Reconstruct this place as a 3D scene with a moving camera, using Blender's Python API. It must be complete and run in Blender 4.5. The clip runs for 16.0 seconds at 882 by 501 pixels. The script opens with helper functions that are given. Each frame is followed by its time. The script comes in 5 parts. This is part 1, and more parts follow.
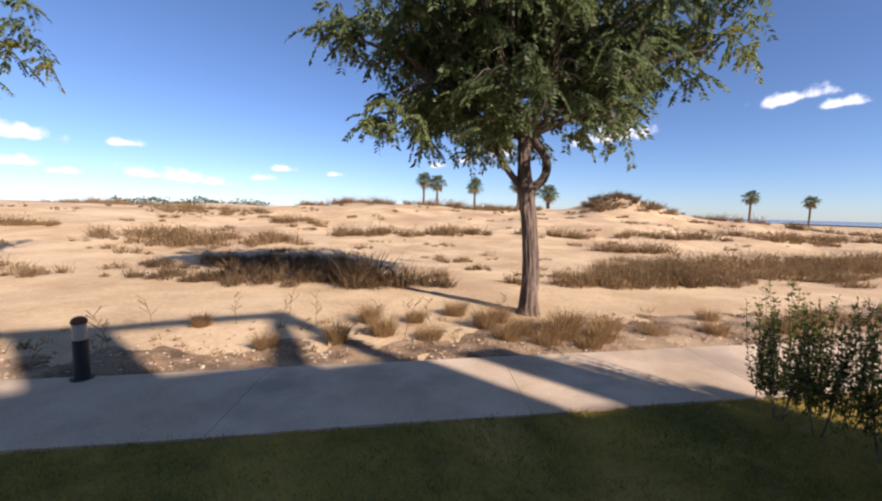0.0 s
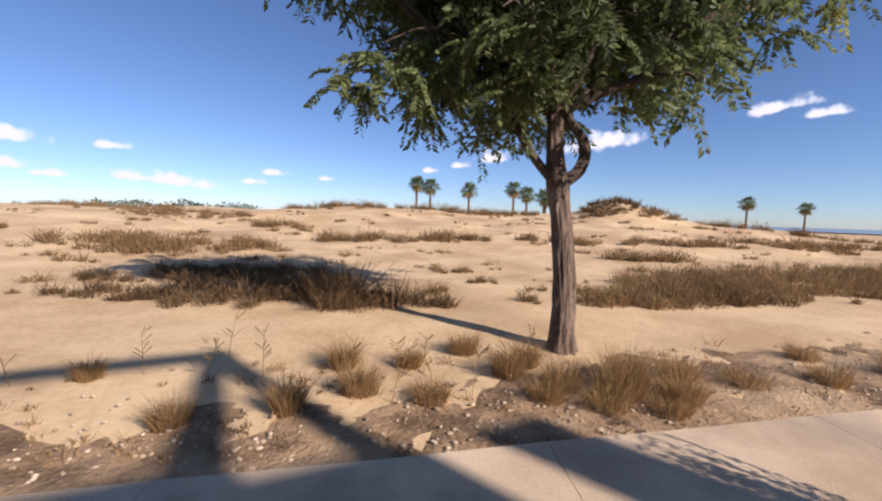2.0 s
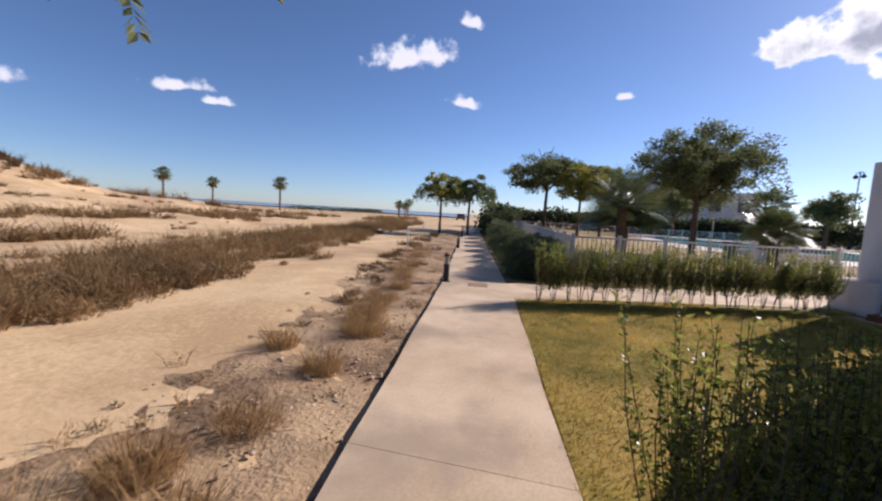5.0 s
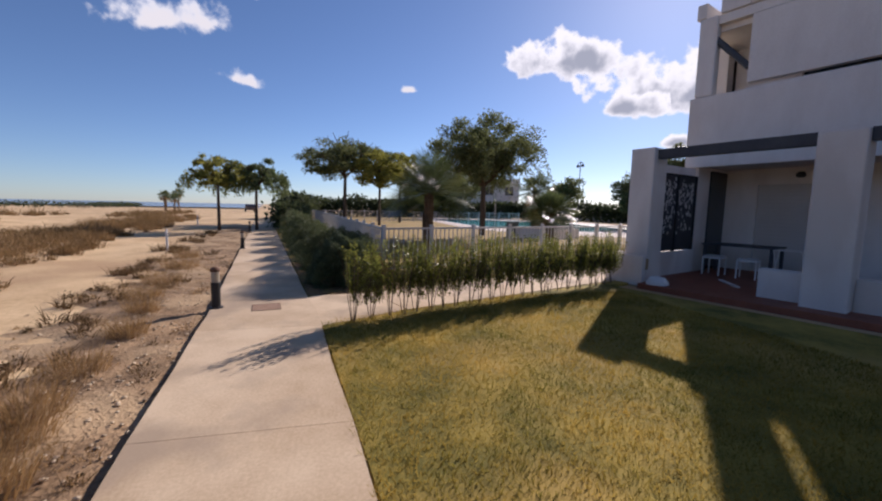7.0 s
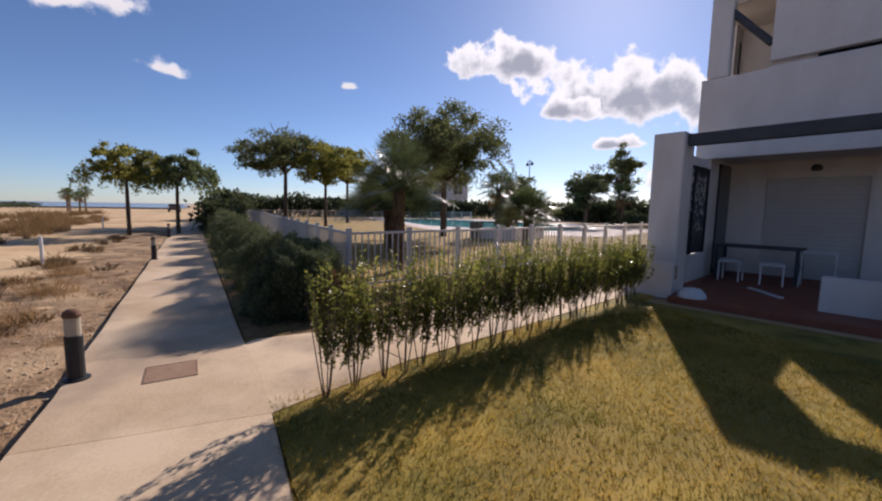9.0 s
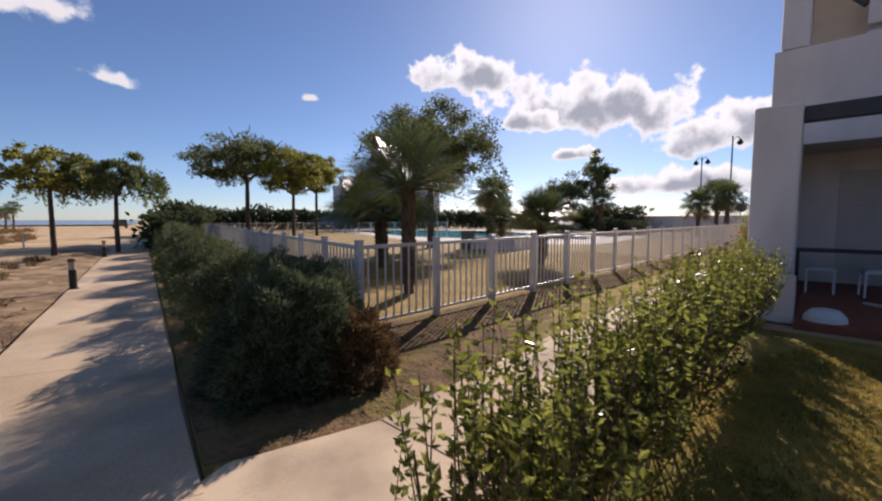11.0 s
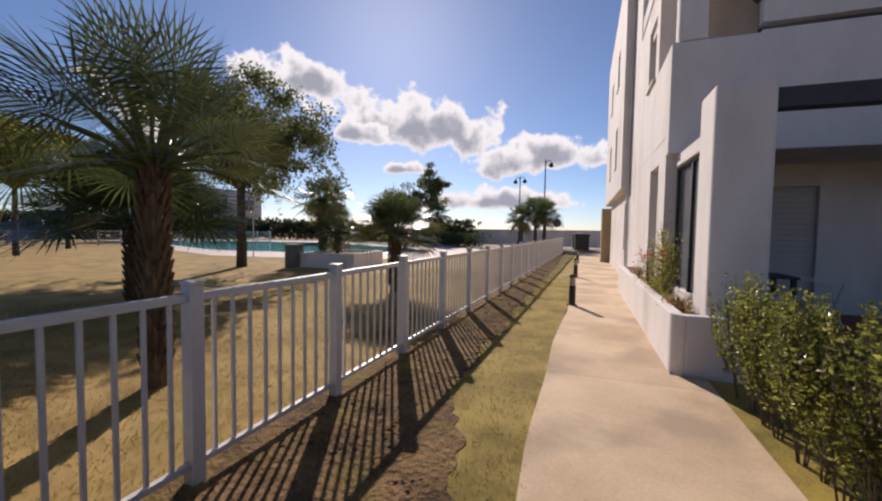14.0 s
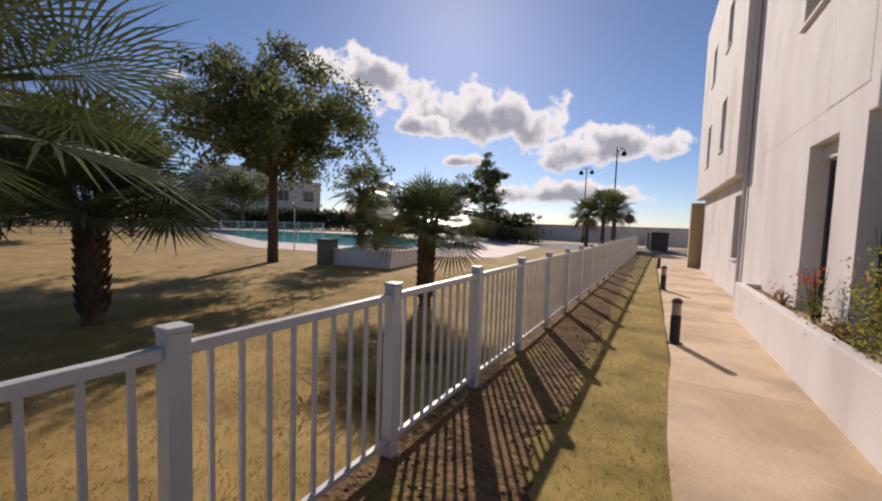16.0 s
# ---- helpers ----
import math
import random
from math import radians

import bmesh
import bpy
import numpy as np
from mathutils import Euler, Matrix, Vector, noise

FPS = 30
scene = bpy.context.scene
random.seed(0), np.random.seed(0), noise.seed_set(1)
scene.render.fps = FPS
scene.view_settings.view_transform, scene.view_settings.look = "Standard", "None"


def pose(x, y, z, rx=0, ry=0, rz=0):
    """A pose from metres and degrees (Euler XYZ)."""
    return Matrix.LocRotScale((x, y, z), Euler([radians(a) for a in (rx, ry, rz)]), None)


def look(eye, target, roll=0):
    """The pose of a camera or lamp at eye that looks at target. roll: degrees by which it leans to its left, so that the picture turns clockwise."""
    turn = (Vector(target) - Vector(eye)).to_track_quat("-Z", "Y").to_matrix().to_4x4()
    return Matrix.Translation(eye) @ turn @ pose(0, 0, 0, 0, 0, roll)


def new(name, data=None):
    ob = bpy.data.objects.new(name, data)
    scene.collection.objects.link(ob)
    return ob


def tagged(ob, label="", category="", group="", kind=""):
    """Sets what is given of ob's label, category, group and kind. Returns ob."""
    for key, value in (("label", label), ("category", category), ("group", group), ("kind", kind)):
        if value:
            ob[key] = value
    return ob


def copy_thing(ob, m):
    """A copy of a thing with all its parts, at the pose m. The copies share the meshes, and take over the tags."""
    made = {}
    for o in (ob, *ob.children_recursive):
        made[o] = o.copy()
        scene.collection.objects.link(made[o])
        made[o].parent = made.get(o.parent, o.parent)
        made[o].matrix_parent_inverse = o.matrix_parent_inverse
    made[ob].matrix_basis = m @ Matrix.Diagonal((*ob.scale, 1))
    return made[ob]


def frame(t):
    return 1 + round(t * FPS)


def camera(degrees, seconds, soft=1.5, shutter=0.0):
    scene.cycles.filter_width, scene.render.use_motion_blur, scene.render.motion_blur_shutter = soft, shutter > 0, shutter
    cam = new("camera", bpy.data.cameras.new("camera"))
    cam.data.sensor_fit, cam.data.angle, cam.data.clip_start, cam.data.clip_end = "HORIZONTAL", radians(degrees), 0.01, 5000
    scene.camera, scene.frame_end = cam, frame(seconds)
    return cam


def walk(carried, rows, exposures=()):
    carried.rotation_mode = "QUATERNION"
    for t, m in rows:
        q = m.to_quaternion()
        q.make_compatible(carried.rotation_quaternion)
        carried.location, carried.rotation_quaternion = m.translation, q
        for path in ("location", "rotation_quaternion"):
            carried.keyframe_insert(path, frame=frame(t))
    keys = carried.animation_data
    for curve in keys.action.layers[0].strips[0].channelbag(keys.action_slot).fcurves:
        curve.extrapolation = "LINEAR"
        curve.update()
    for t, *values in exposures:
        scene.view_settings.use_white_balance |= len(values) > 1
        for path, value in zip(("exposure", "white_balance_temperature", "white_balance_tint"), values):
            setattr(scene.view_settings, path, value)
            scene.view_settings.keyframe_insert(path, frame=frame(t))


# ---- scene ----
cam = camera(95.4, 16.0, soft=2.15, shutter=0.15)
PATH = [
    (0, (-0.255, -0.068, 1.685), (-0.152, 1.92, 1.488), 1.5),
    (0.5, (-0.272, 0.339, 1.682), (-0.153, 2.327, 1.495), 1.9),
    (1, (-0.293, 0.814, 1.659), (-0.168, 2.803, 1.49), 1.9),
    (1.5, (-0.279, 1.313, 1.603), (-0.153, 3.302, 1.44), 1.7),
    (2, (-0.299, 1.733, 1.613), (-0.157, 3.721, 1.442), 1.8),
    (2.5, (-0.281, 2.167, 1.579), (-0.089, 4.152, 1.42), 2.0),
    (3, (-0.253, 2.56, 1.561), (0.071, 4.529, 1.421), 2.3),
    (3.5, (-0.137, 2.959, 1.537), (0.584, 4.819, 1.39), 2.8),
    (4, (0.118, 3.277, 1.516), (1.458, 4.752, 1.341), 3.1),
    (4.5, (0.558, 3.534, 1.474), (2.308, 4.48, 1.273), 3.5),
    (5, (1.016, 3.768, 1.46), (2.95, 4.244, 1.271), 3.3),
    (7.5, (3.44, 3.88, 1.539), (5.346, 3.321, 1.307), 0.8),
    (8, (4.006, 3.911, 1.512), (5.891, 3.291, 1.261), 0.5),
    (8.5, (4.577, 3.964, 1.502), (6.436, 3.268, 1.252), 0.7),
    (9, (5.133, 4.03, 1.493), (6.979, 3.289, 1.282), 1.0),
    (11.5, (8.052, 4.199, 1.344), (9.78, 3.203, 1.21), -0.6),
    (12, (8.574, 4.134, 1.378), (10.204, 2.979, 1.268), -0.7),
    (12.5, (9.073, 3.917, 1.366), (10.558, 2.58, 1.268), -0.5),
    (13, (9.477, 3.512, 1.375), (10.822, 2.036, 1.276), 0.1),
    (13.5, (9.859, 3.015, 1.377), (11.138, 1.48, 1.279), 0.5),
    (14, (10.171, 2.514, 1.402), (11.446, 0.977, 1.304), 0.9),
    (14.5, (10.451, 2.017, 1.427), (11.759, 0.507, 1.332), 1.2),
    (15, (10.717, 1.539, 1.457), (12.068, 0.068, 1.351), 1.7),
    (15.5, (11.024, 1.048, 1.462), (12.433, -0.365, 1.329), 1.9),
    (16, (11.375, 0.723, 1.496), (12.855, -0.616, 1.356), 1.9),
]
walk(cam, [(t, look(eye, target, roll)) for t, eye, target, roll in PATH], [(0, 1.21, 6050, 21), (1, 1.16, 6050, 21), (2.5, 0.98, 6000, 20), (4, 0.96, 5950, 20), (7.5, 0.72, 6100, 21), (11.5, 0.74, 6350, 20), (16, 0.53, 6480, 19)])

# ---- light ----
SUN_AZ, SUN_EL = radians(-43.4), radians(28.2)
world = bpy.data.worlds.new("world")
scene.world = world
world.use_nodes = True
wn = world.node_tree.nodes
sky = wn.new("ShaderNodeTexSky")
sky.sky_type, sky.sun_disc = "NISHITA", False
sky.sun_elevation, sky.sun_rotation = SUN_EL, radians(90) - SUN_AZ
sky.air_density, sky.dust_density, sky.ozone_density = 0.78, 0.2, 4.2
wn["Background"].inputs["Strength"].default_value = 0.06
world.node_tree.links.new(sky.outputs[0], wn["Background"].inputs["Color"])

sun = new("sun", bpy.data.lights.new("sun", "SUN"))
sun.data.energy, sun.data.angle, sun.data.color = 3.45, radians(0.55), (1.0, 0.91, 0.78)
to_sun = Vector((math.cos(SUN_AZ) * math.cos(SUN_EL), math.sin(SUN_AZ) * math.cos(SUN_EL), math.sin(SUN_EL)))
sun.matrix_world = look(to_sun * 60, (0, 0, 0))

# ---- materials ----


def material(name, low, high, scale=3.0, rough=0.85, bump=0.3, fine=40.0, stain=None, stain_scale=0.6, stain_at=0.55,
             per_object=0.0, per_island=0.0, metal=0.0, stretch=(1, 1, 1), transl=0.0, depth=0.02, tight=0.0):
    """A two-scale surface: broad mottling from low to high, fine grain with relief, and optional stains."""
    m = bpy.data.materials.new(name)
    m.use_nodes = True
    nt = m.node_tree
    n, l = nt.nodes, nt.links
    b = n["Principled BSDF"]
    tc = n.new("ShaderNodeTexCoord")
    mp = n.new("ShaderNodeMapping")
    mp.inputs["Scale"].default_value = stretch
    l.new(tc.outputs["Object"], mp.inputs["Vector"])
    big, small = n.new("ShaderNodeTexNoise"), n.new("ShaderNodeTexNoise")
    for tex, sc, det in ((big, scale, 5), (small, fine, 4)):
        tex.inputs["Scale"].default_value, tex.inputs["Detail"].default_value = sc, det
        tex.inputs["Roughness"].default_value = 0.62
        l.new(mp.outputs[0], tex.inputs["Vector"])
    add = n.new("ShaderNodeMath")
    add.operation = "MULTIPLY_ADD"
    l.new(small.outputs["Fac"], add.inputs[0])
    add.inputs[1].default_value = 0.45
    l.new(big.outputs["Fac"], add.inputs[2])
    fac = add.outputs[0]
    for on, amount, node, out in ((per_object, per_object, "ShaderNodeObjectInfo", "Random"), (per_island, per_island, "ShaderNodeNewGeometry", "Random Per Island")):
        if on:
            src, mm = n.new(node), n.new("ShaderNodeMath")
            mm.operation = "MULTIPLY_ADD"
            l.new(src.outputs[out], mm.inputs[0])
            mm.inputs[1].default_value = amount
            l.new(fac, mm.inputs[2])
            fac = mm.outputs[0]
    shift = 0.5 * (per_object + per_island)
    ramp = n.new("ShaderNodeMapRange")
    ramp.inputs["From Min"].default_value, ramp.inputs["From Max"].default_value = 0.48 + 0.1 * tight + shift * 0.6, 0.98 - 0.13 * tight + shift * 1.3
    l.new(fac, ramp.inputs["Value"])
    mix = n.new("ShaderNodeMix")
    mix.data_type = "RGBA"
    mix.inputs["A"].default_value, mix.inputs["B"].default_value = (*low, 1), (*high, 1)
    l.new(ramp.outputs[0], mix.inputs["Factor"])
    colour = mix.outputs["Result"]
    if stain:
        st, sr, sm = n.new("ShaderNodeTexNoise"), n.new("ShaderNodeMapRange"), n.new("ShaderNodeMix")
        st.inputs["Scale"].default_value, st.inputs["Detail"].default_value = stain_scale, 7
        l.new(mp.outputs[0], st.inputs["Vector"])
        sr.inputs["From Min"].default_value, sr.inputs["From Max"].default_value = stain_at, stain_at + 0.14
        sr.inputs["To Max"].default_value = 0.8
        l.new(st.outputs["Fac"], sr.inputs["Value"])
        sm.data_type = "RGBA"
        sm.inputs["B"].default_value = (*stain, 1)
        l.new(colour, sm.inputs["A"])
        l.new(sr.outputs[0], sm.inputs["Factor"])
        colour = sm.outputs["Result"]
    l.new(colour, b.inputs["Base Color"])
    b.inputs["Roughness"].default_value, b.inputs["Metallic"].default_value = rough, metal
    b.inputs["Specular IOR Level"].default_value = 0.3
    if bump:
        bp = n.new("ShaderNodeBump")
        bp.inputs["Strength"].default_value, bp.inputs["Distance"].default_value = bump, depth
        l.new(add.outputs[0], bp.inputs["Height"])
        l.new(bp.outputs[0], b.inputs["Normal"])
    if transl:
        tr, ms = n.new("ShaderNodeBsdfTranslucent"), n.new("ShaderNodeMixShader")
        l.new(colour, tr.inputs["Color"])
        ms.inputs[0].default_value = transl
        l.new(b.outputs[0], ms.inputs[1])
        l.new(tr.outputs[0], ms.inputs[2])
        l.new(ms.outputs[0], n["Material Output"].inputs["Surface"])
    return m


SAND = material("sand", (0.50, 0.325, 0.165), (0.71, 0.505, 0.28), 0.5, 0.95, 0.6, 14, stain=(0.42, 0.265, 0.14), stain_scale=0.16, stain_at=0.53, depth=0.03, tight=1.0)
RUBBLE = material("rubble_soil", (0.15, 0.09, 0.046), (0.41, 0.265, 0.145), 2.4, 0.95, 1.0, 26, stain=(0.50, 0.345, 0.195), stain_scale=0.9, stain_at=0.50, depth=0.05, tight=1.0)
STONE = material("pebble", (0.30, 0.21, 0.13), (0.64, 0.50, 0.34), 8, 0.9, 0.4, 60, per_island=0.6)
CONCRETE = material("path_concrete", (0.49, 0.345, 0.21), (0.68, 0.515, 0.34), 0.9, 0.85, 0.35, 42, stain=(0.385, 0.285, 0.195), stain_scale=1.0, stain_at=0.51, per_object=0.08, depth=0.006, tight=1.0)
LAWN = material("lawn_turf", (0.12, 0.105, 0.018), (0.38, 0.27, 0.05), 1.1, 0.95, 0.5, 60, stain=(0.44, 0.29, 0.075), stain_scale=0.5, stain_at=0.50, depth=0.015, tight=1.0)
DRYLAWN = material("dry_turf", (0.24, 0.155, 0.045), (0.42, 0.28, 0.095), 1.3, 0.95, 0.4, 70, stain=(0.22, 0.185, 0.035), stain_scale=0.5, stain_at=0.56, depth=0.012, tight=1.0)
STRIP = material("patchy_turf", (0.17, 0.125, 0.025), (0.37, 0.27, 0.07), 1.9, 0.95, 0.4, 70, stain=(0.34, 0.20, 0.075), stain_scale=0.8, stain_at=0.56, depth=0.012, tight=1.0)
BED = material("bare_bed", (0.075, 0.042, 0.018), (0.235, 0.135, 0.055), 2.6, 0.95, 1.0, 20, stain=(0.19, 0.14, 0.03), stain_scale=1.4, stain_at=0.53, depth=0.08, tight=1.0)
BLADE = material("grass_blade", (0.15, 0.14, 0.02), (0.52, 0.35, 0.07), 1.3, 0.85, 0, 5, per_island=0.15, transl=0.5, tight=0.9)
DRYBLADE = material("dry_blade", (0.25, 0.185, 0.05), (0.46, 0.34, 0.11), 1.6, 0.85, 0, 30, per_island=0.3, transl=0.5)
STRAW = material("dry_grass", (0.20, 0.118, 0.048), (0.48, 0.30, 0.13), 2, 0.85, 0, 30, per_island=0.6, transl=0.4)
SCRUB = material("scrub", (0.135, 0.084, 0.036), (0.37, 0.235, 0.108), 0.35, 0.9, 0, 6, per_island=0.6, transl=0.35)
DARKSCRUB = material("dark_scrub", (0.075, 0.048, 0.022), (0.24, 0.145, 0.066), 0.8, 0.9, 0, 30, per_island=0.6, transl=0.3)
STUCCO = material("white_stucco", (0.65, 0.60, 0.56), (0.81, 0.765, 0.73), 0.9, 0.9, 0.4, 80, stain=(0.57, 0.505, 0.455), stain_scale=0.9, stain_at=0.51, stretch=(1, 1, 0.4), depth=0.006, tight=0.8)
BEAM = material("dark_grey_beam", (0.045, 0.048, 0.058), (0.075, 0.08, 0.09), 3, 0.6, 0.1, 60)
FRAME = material("dark_frame", (0.03, 0.03, 0.034), (0.05, 0.05, 0.055), 3, 0.4, 0.05, 60)
SHUTTER = material("grey_shutter", (0.50, 0.475, 0.45), (0.58, 0.555, 0.53), 1, 0.6, 0.05, 60)
TERRACOTTA = material("terracotta_tile", (0.20, 0.06, 0.035), (0.30, 0.105, 0.06), 3, 0.6, 0.2, 50, per_object=0.3)
WHITEMETAL = material("white_metal", (0.50, 0.485, 0.47), (0.62, 0.60, 0.58), 2, 0.45, 0.05, 50, stain=(0.40, 0.36, 0.32), stain_scale=2.5, stain_at=0.62)
BLACKMETAL = material("black_metal", (0.018, 0.018, 0.02), (0.035, 0.035, 0.038), 4, 0.5, 0.1, 60)
RUST = material("rusty_cap", (0.10, 0.045, 0.025), (0.18, 0.09, 0.05), 9, 0.75, 0.3, 60)
LENS = material("frosted_lens", (0.34, 0.29, 0.22), (0.46, 0.40, 0.31), 5, 0.35, 0.05, 50)
BARK = material("bark", (0.06, 0.04, 0.03), (0.36, 0.25, 0.175), 6, 0.95, 1.0, 26, stretch=(2.2, 2.2, 0.2), depth=0.09)
BARKDARK = material("dark_bark", (0.05, 0.035, 0.025), (0.14, 0.10, 0.07), 5, 0.95, 0.9, 22, stretch=(1.4, 1.4, 0.3), depth=0.04)
PALMBARK = material("palm_bark", (0.06, 0.04, 0.026), (0.19, 0.125, 0.075), 4, 0.95, 0.9, 25, per_island=0.4, depth=0.03)
PINNATE = material("pinnate_leaf", (0.05, 0.075, 0.03), (0.23, 0.265, 0.10), 0.8, 0.55, 0, 8, per_island=0.4, transl=0.5)
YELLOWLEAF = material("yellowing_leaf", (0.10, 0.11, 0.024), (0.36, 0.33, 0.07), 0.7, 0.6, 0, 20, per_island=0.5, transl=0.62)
OLIVELEAF = material("olive_leaf", (0.06, 0.075, 0.028), (0.22, 0.235, 0.09), 0.9, 0.6, 0, 20, per_island=0.5, transl=0.55)
HEDGELEAF = material("hedge_leaf", (0.05, 0.07, 0.016), (0.34, 0.34, 0.07), 2.5, 0.27, 0, 20, per_island=0.6, transl=0.62)
SHRUBLEAF = material("shrub_leaf", (0.04, 0.06, 0.03), (0.165, 0.195, 0.10), 2.0, 0.6, 0, 20, per_island=0.6, transl=0.3)
OLIVESHRUB = material("olive_shrub_leaf", (0.045, 0.06, 0.024), (0.17, 0.19, 0.08), 2.0, 0.6, 0, 20, per_island=0.6, transl=0.35)
FARGREEN = material("far_green", (0.03, 0.042, 0.02), (0.10, 0.12, 0.05), 0.6, 0.8, 0, 10, per_island=0.6, transl=0.35)
PALMLEAF = material("palm_leaf", (0.045, 0.066, 0.024), (0.17, 0.205, 0.075), 1.5, 0.28, 0, 20, per_island=0.5, transl=0.3)
DEADLEAF = material("dead_frond", (0.16, 0.10, 0.045), (0.36, 0.25, 0.12), 2, 0.9, 0, 20, per_island=0.5, transl=0.2)
FLOWER = material("flower", (0.5, 0.09, 0.05), (0.75, 0.22, 0.10), 4, 0.6, 0, 20, per_island=0.5, transl=0.3)
PAVING = material("pool_paving", (0.55, 0.45, 0.38), (0.70, 0.59, 0.51), 0.8, 0.8, 0.1, 30)
CERAMIC = material("white_plastic", (0.66, 0.65, 0.63), (0.78, 0.77, 0.75), 3, 0.45, 0.05, 40)
OCHRE = material("ochre_render", (0.52, 0.38, 0.20), (0.64, 0.50, 0.30), 0.4, 0.9, 0.1, 10)
CABINET = material("green_cabinet", (0.10, 0.11, 0.09), (0.16, 0.17, 0.14), 3, 0.6, 0.1, 40)
CARPAINT = material("car_paint", (0.10, 0.075, 0.065), (0.15, 0.11, 0.10), 2, 0.3, 0, 30)
IRON = material("worn_iron", (0.26, 0.15, 0.09), (0.36, 0.23, 0.15), 9, 0.8, 0.3, 60)
ROAD = material("road_asphalt", (0.12, 0.11, 0.105), (0.2, 0.19, 0.18), 0.6, 0.9, 0.3, 40)


def plain(name, colour, rough, **extra):
    m = bpy.data.materials.new(name)
    m.use_nodes = True
    b = m.node_tree.nodes["Principled BSDF"]
    b.inputs["Base Color"].default_value, b.inputs["Roughness"].default_value = (*colour, 1), rough
    for key, value in extra.items():
        b.inputs[key.replace("_", " ")].default_value = value
    return m


GLASS = plain("dark_glass", (0.03, 0.035, 0.04), 0.05)
SMOKED = plain("smoked_glass", (0.16, 0.165, 0.175), 0.18)
WATER = material("pool_water", (0.10, 0.42, 0.44), (0.16, 0.52, 0.52), 0.6, 0.08, 0.25, 3)
SEA = material("sea_water", (0.24, 0.26, 0.28), (0.28, 0.30, 0.32), 0.02, 0.25, 0.1, 0.5)

# ---- mesh helpers ----


def part(name, bm, mat, parent=None, label="", smooth=False):
    """Links a bmesh as one mesh object, under a thing or a part."""
    me = bpy.data.meshes.new(name)
    bm.to_mesh(me)
    bm.free()
    me.materials.append(mat)
    if smooth:
        me.shade_smooth()
    ob = new(name, me)
    ob.parent = parent
    return tagged(ob, label)


def raw(name, verts, faces, mat, parent=None, label=""):
    """A mesh from arrays."""
    me = bpy.data.meshes.new(name)
    me.from_pydata(verts, [], faces)
    me.materials.append(mat)
    ob = new(name, me)
    ob.parent = parent
    return tagged(ob, label)


def shared(name, me, parent, m):
    ob = new(name, me)
    ob.parent = parent
    ob.matrix_basis = m
    return ob


def thing(name, label, category, group="", m=None):
    ob = new(name)
    ob.empty_display_size = 0.2
    if m is not None:
        ob.matrix_basis = m
    return tagged(ob, label, category, group)


def box(bm, x0, x1, y0, y1, z0, z1, bevel=0.0):
    made = bmesh.ops.create_cube(bm, size=1, matrix=Matrix.Translation(((x0 + x1) / 2, (y0 + y1) / 2, (z0 + z1) / 2)) @ Matrix.Diagonal((x1 - x0, y1 - y0, z1 - z0, 1)))
    if bevel:
        edges = list({e for v in made["verts"] for e in v.link_edges})
        bmesh.ops.bevel(bm, geom=edges, offset=bevel, segments=2, affect="EDGES", profile=0.6)
    return bm


def boxed(x0, x1, y0, y1, z0, z1, bevel=0.0):
    return box(bmesh.new(), x0, x1, y0, y1, z0, z1, bevel)


def lathe(bm, rings, seg=16, at=(0, 0)):
    """A turned body from (radius, height) rings."""
    loops = []
    for r, z in rings:
        loops.append([bm.verts.new((at[0] + r * math.cos(2 * math.pi * k / seg), at[1] + r * math.sin(2 * math.pi * k / seg), z)) for k in range(seg)])
    for a, b in zip(loops, loops[1:]):
        for k in range(seg):
            bm.faces.new((a[k], a[(k + 1) % seg], b[(k + 1) % seg], b[k]))
    bm.faces.new(loops[0][::-1])
    bm.faces.new(loops[-1])
    return bm


def tube(bm, pts, radii, seg=8, rough=0.0, ridges=2.0):
    """A tapered limb along points."""
    pts = [Vector(p) for p in pts]
    loops = []
    for i, (p, r) in enumerate(zip(pts, radii)):
        way = (pts[min(i + 1, len(pts) - 1)] - pts[max(i - 1, 0)]).normalized()
        side = way.cross(Vector((0.3, 1, 0.1))).normalized()
        other = way.cross(side)
        loop = []
        for k in range(seg):
            a = 2 * math.pi * k / seg
            rr = r * (1 + rough * noise.noise(Vector((math.cos(a) * ridges, math.sin(a) * ridges, p.z * 2.2 + p.x))))
            loop.append(bm.verts.new(p + side * math.cos(a) * rr + other * math.sin(a) * rr))
        loops.append(loop)
    for a, b in zip(loops, loops[1:]):
        for k in range(seg):
            bm.faces.new((a[k], a[(k + 1) % seg], b[(k + 1) % seg], b[k]))
    bm.faces.new(loops[0][::-1])
    bm.faces.new(loops[-1])
    return bm


def curve(pts, steps=6):
    """A smooth line through points (Catmull-Rom)."""
    p = [Vector(q) for q in pts]
    p = [2 * p[0] - p[1]] + p + [2 * p[-1] - p[-2]]
    out = []
    for i in range(1, len(p) - 2):
        for k in range(steps):
            t = k / steps
            out.append(0.5 * (2 * p[i] + (p[i + 1] - p[i - 1]) * t + (2 * p[i - 1] - 5 * p[i] + 4 * p[i + 1] - p[i + 2]) * t * t + (3 * p[i] - p[i - 1] - 3 * p[i + 1] + p[i + 2]) * t ** 3))
    return out + [p[-2]]


def slab(bm, corners, z0, z1):
    """An upright prism over a polygon, counter-clockwise."""
    low = [bm.verts.new((x, y, z0)) for x, y in corners]
    top = [bm.verts.new((x, y, z1)) for x, y in corners]
    bm.faces.new(top)
    bm.faces.new(low[::-1])
    for k in range(len(low)):
        j = (k + 1) % len(low)
        bm.faces.new((low[k], low[j], top[j], top[k]))
    return bm


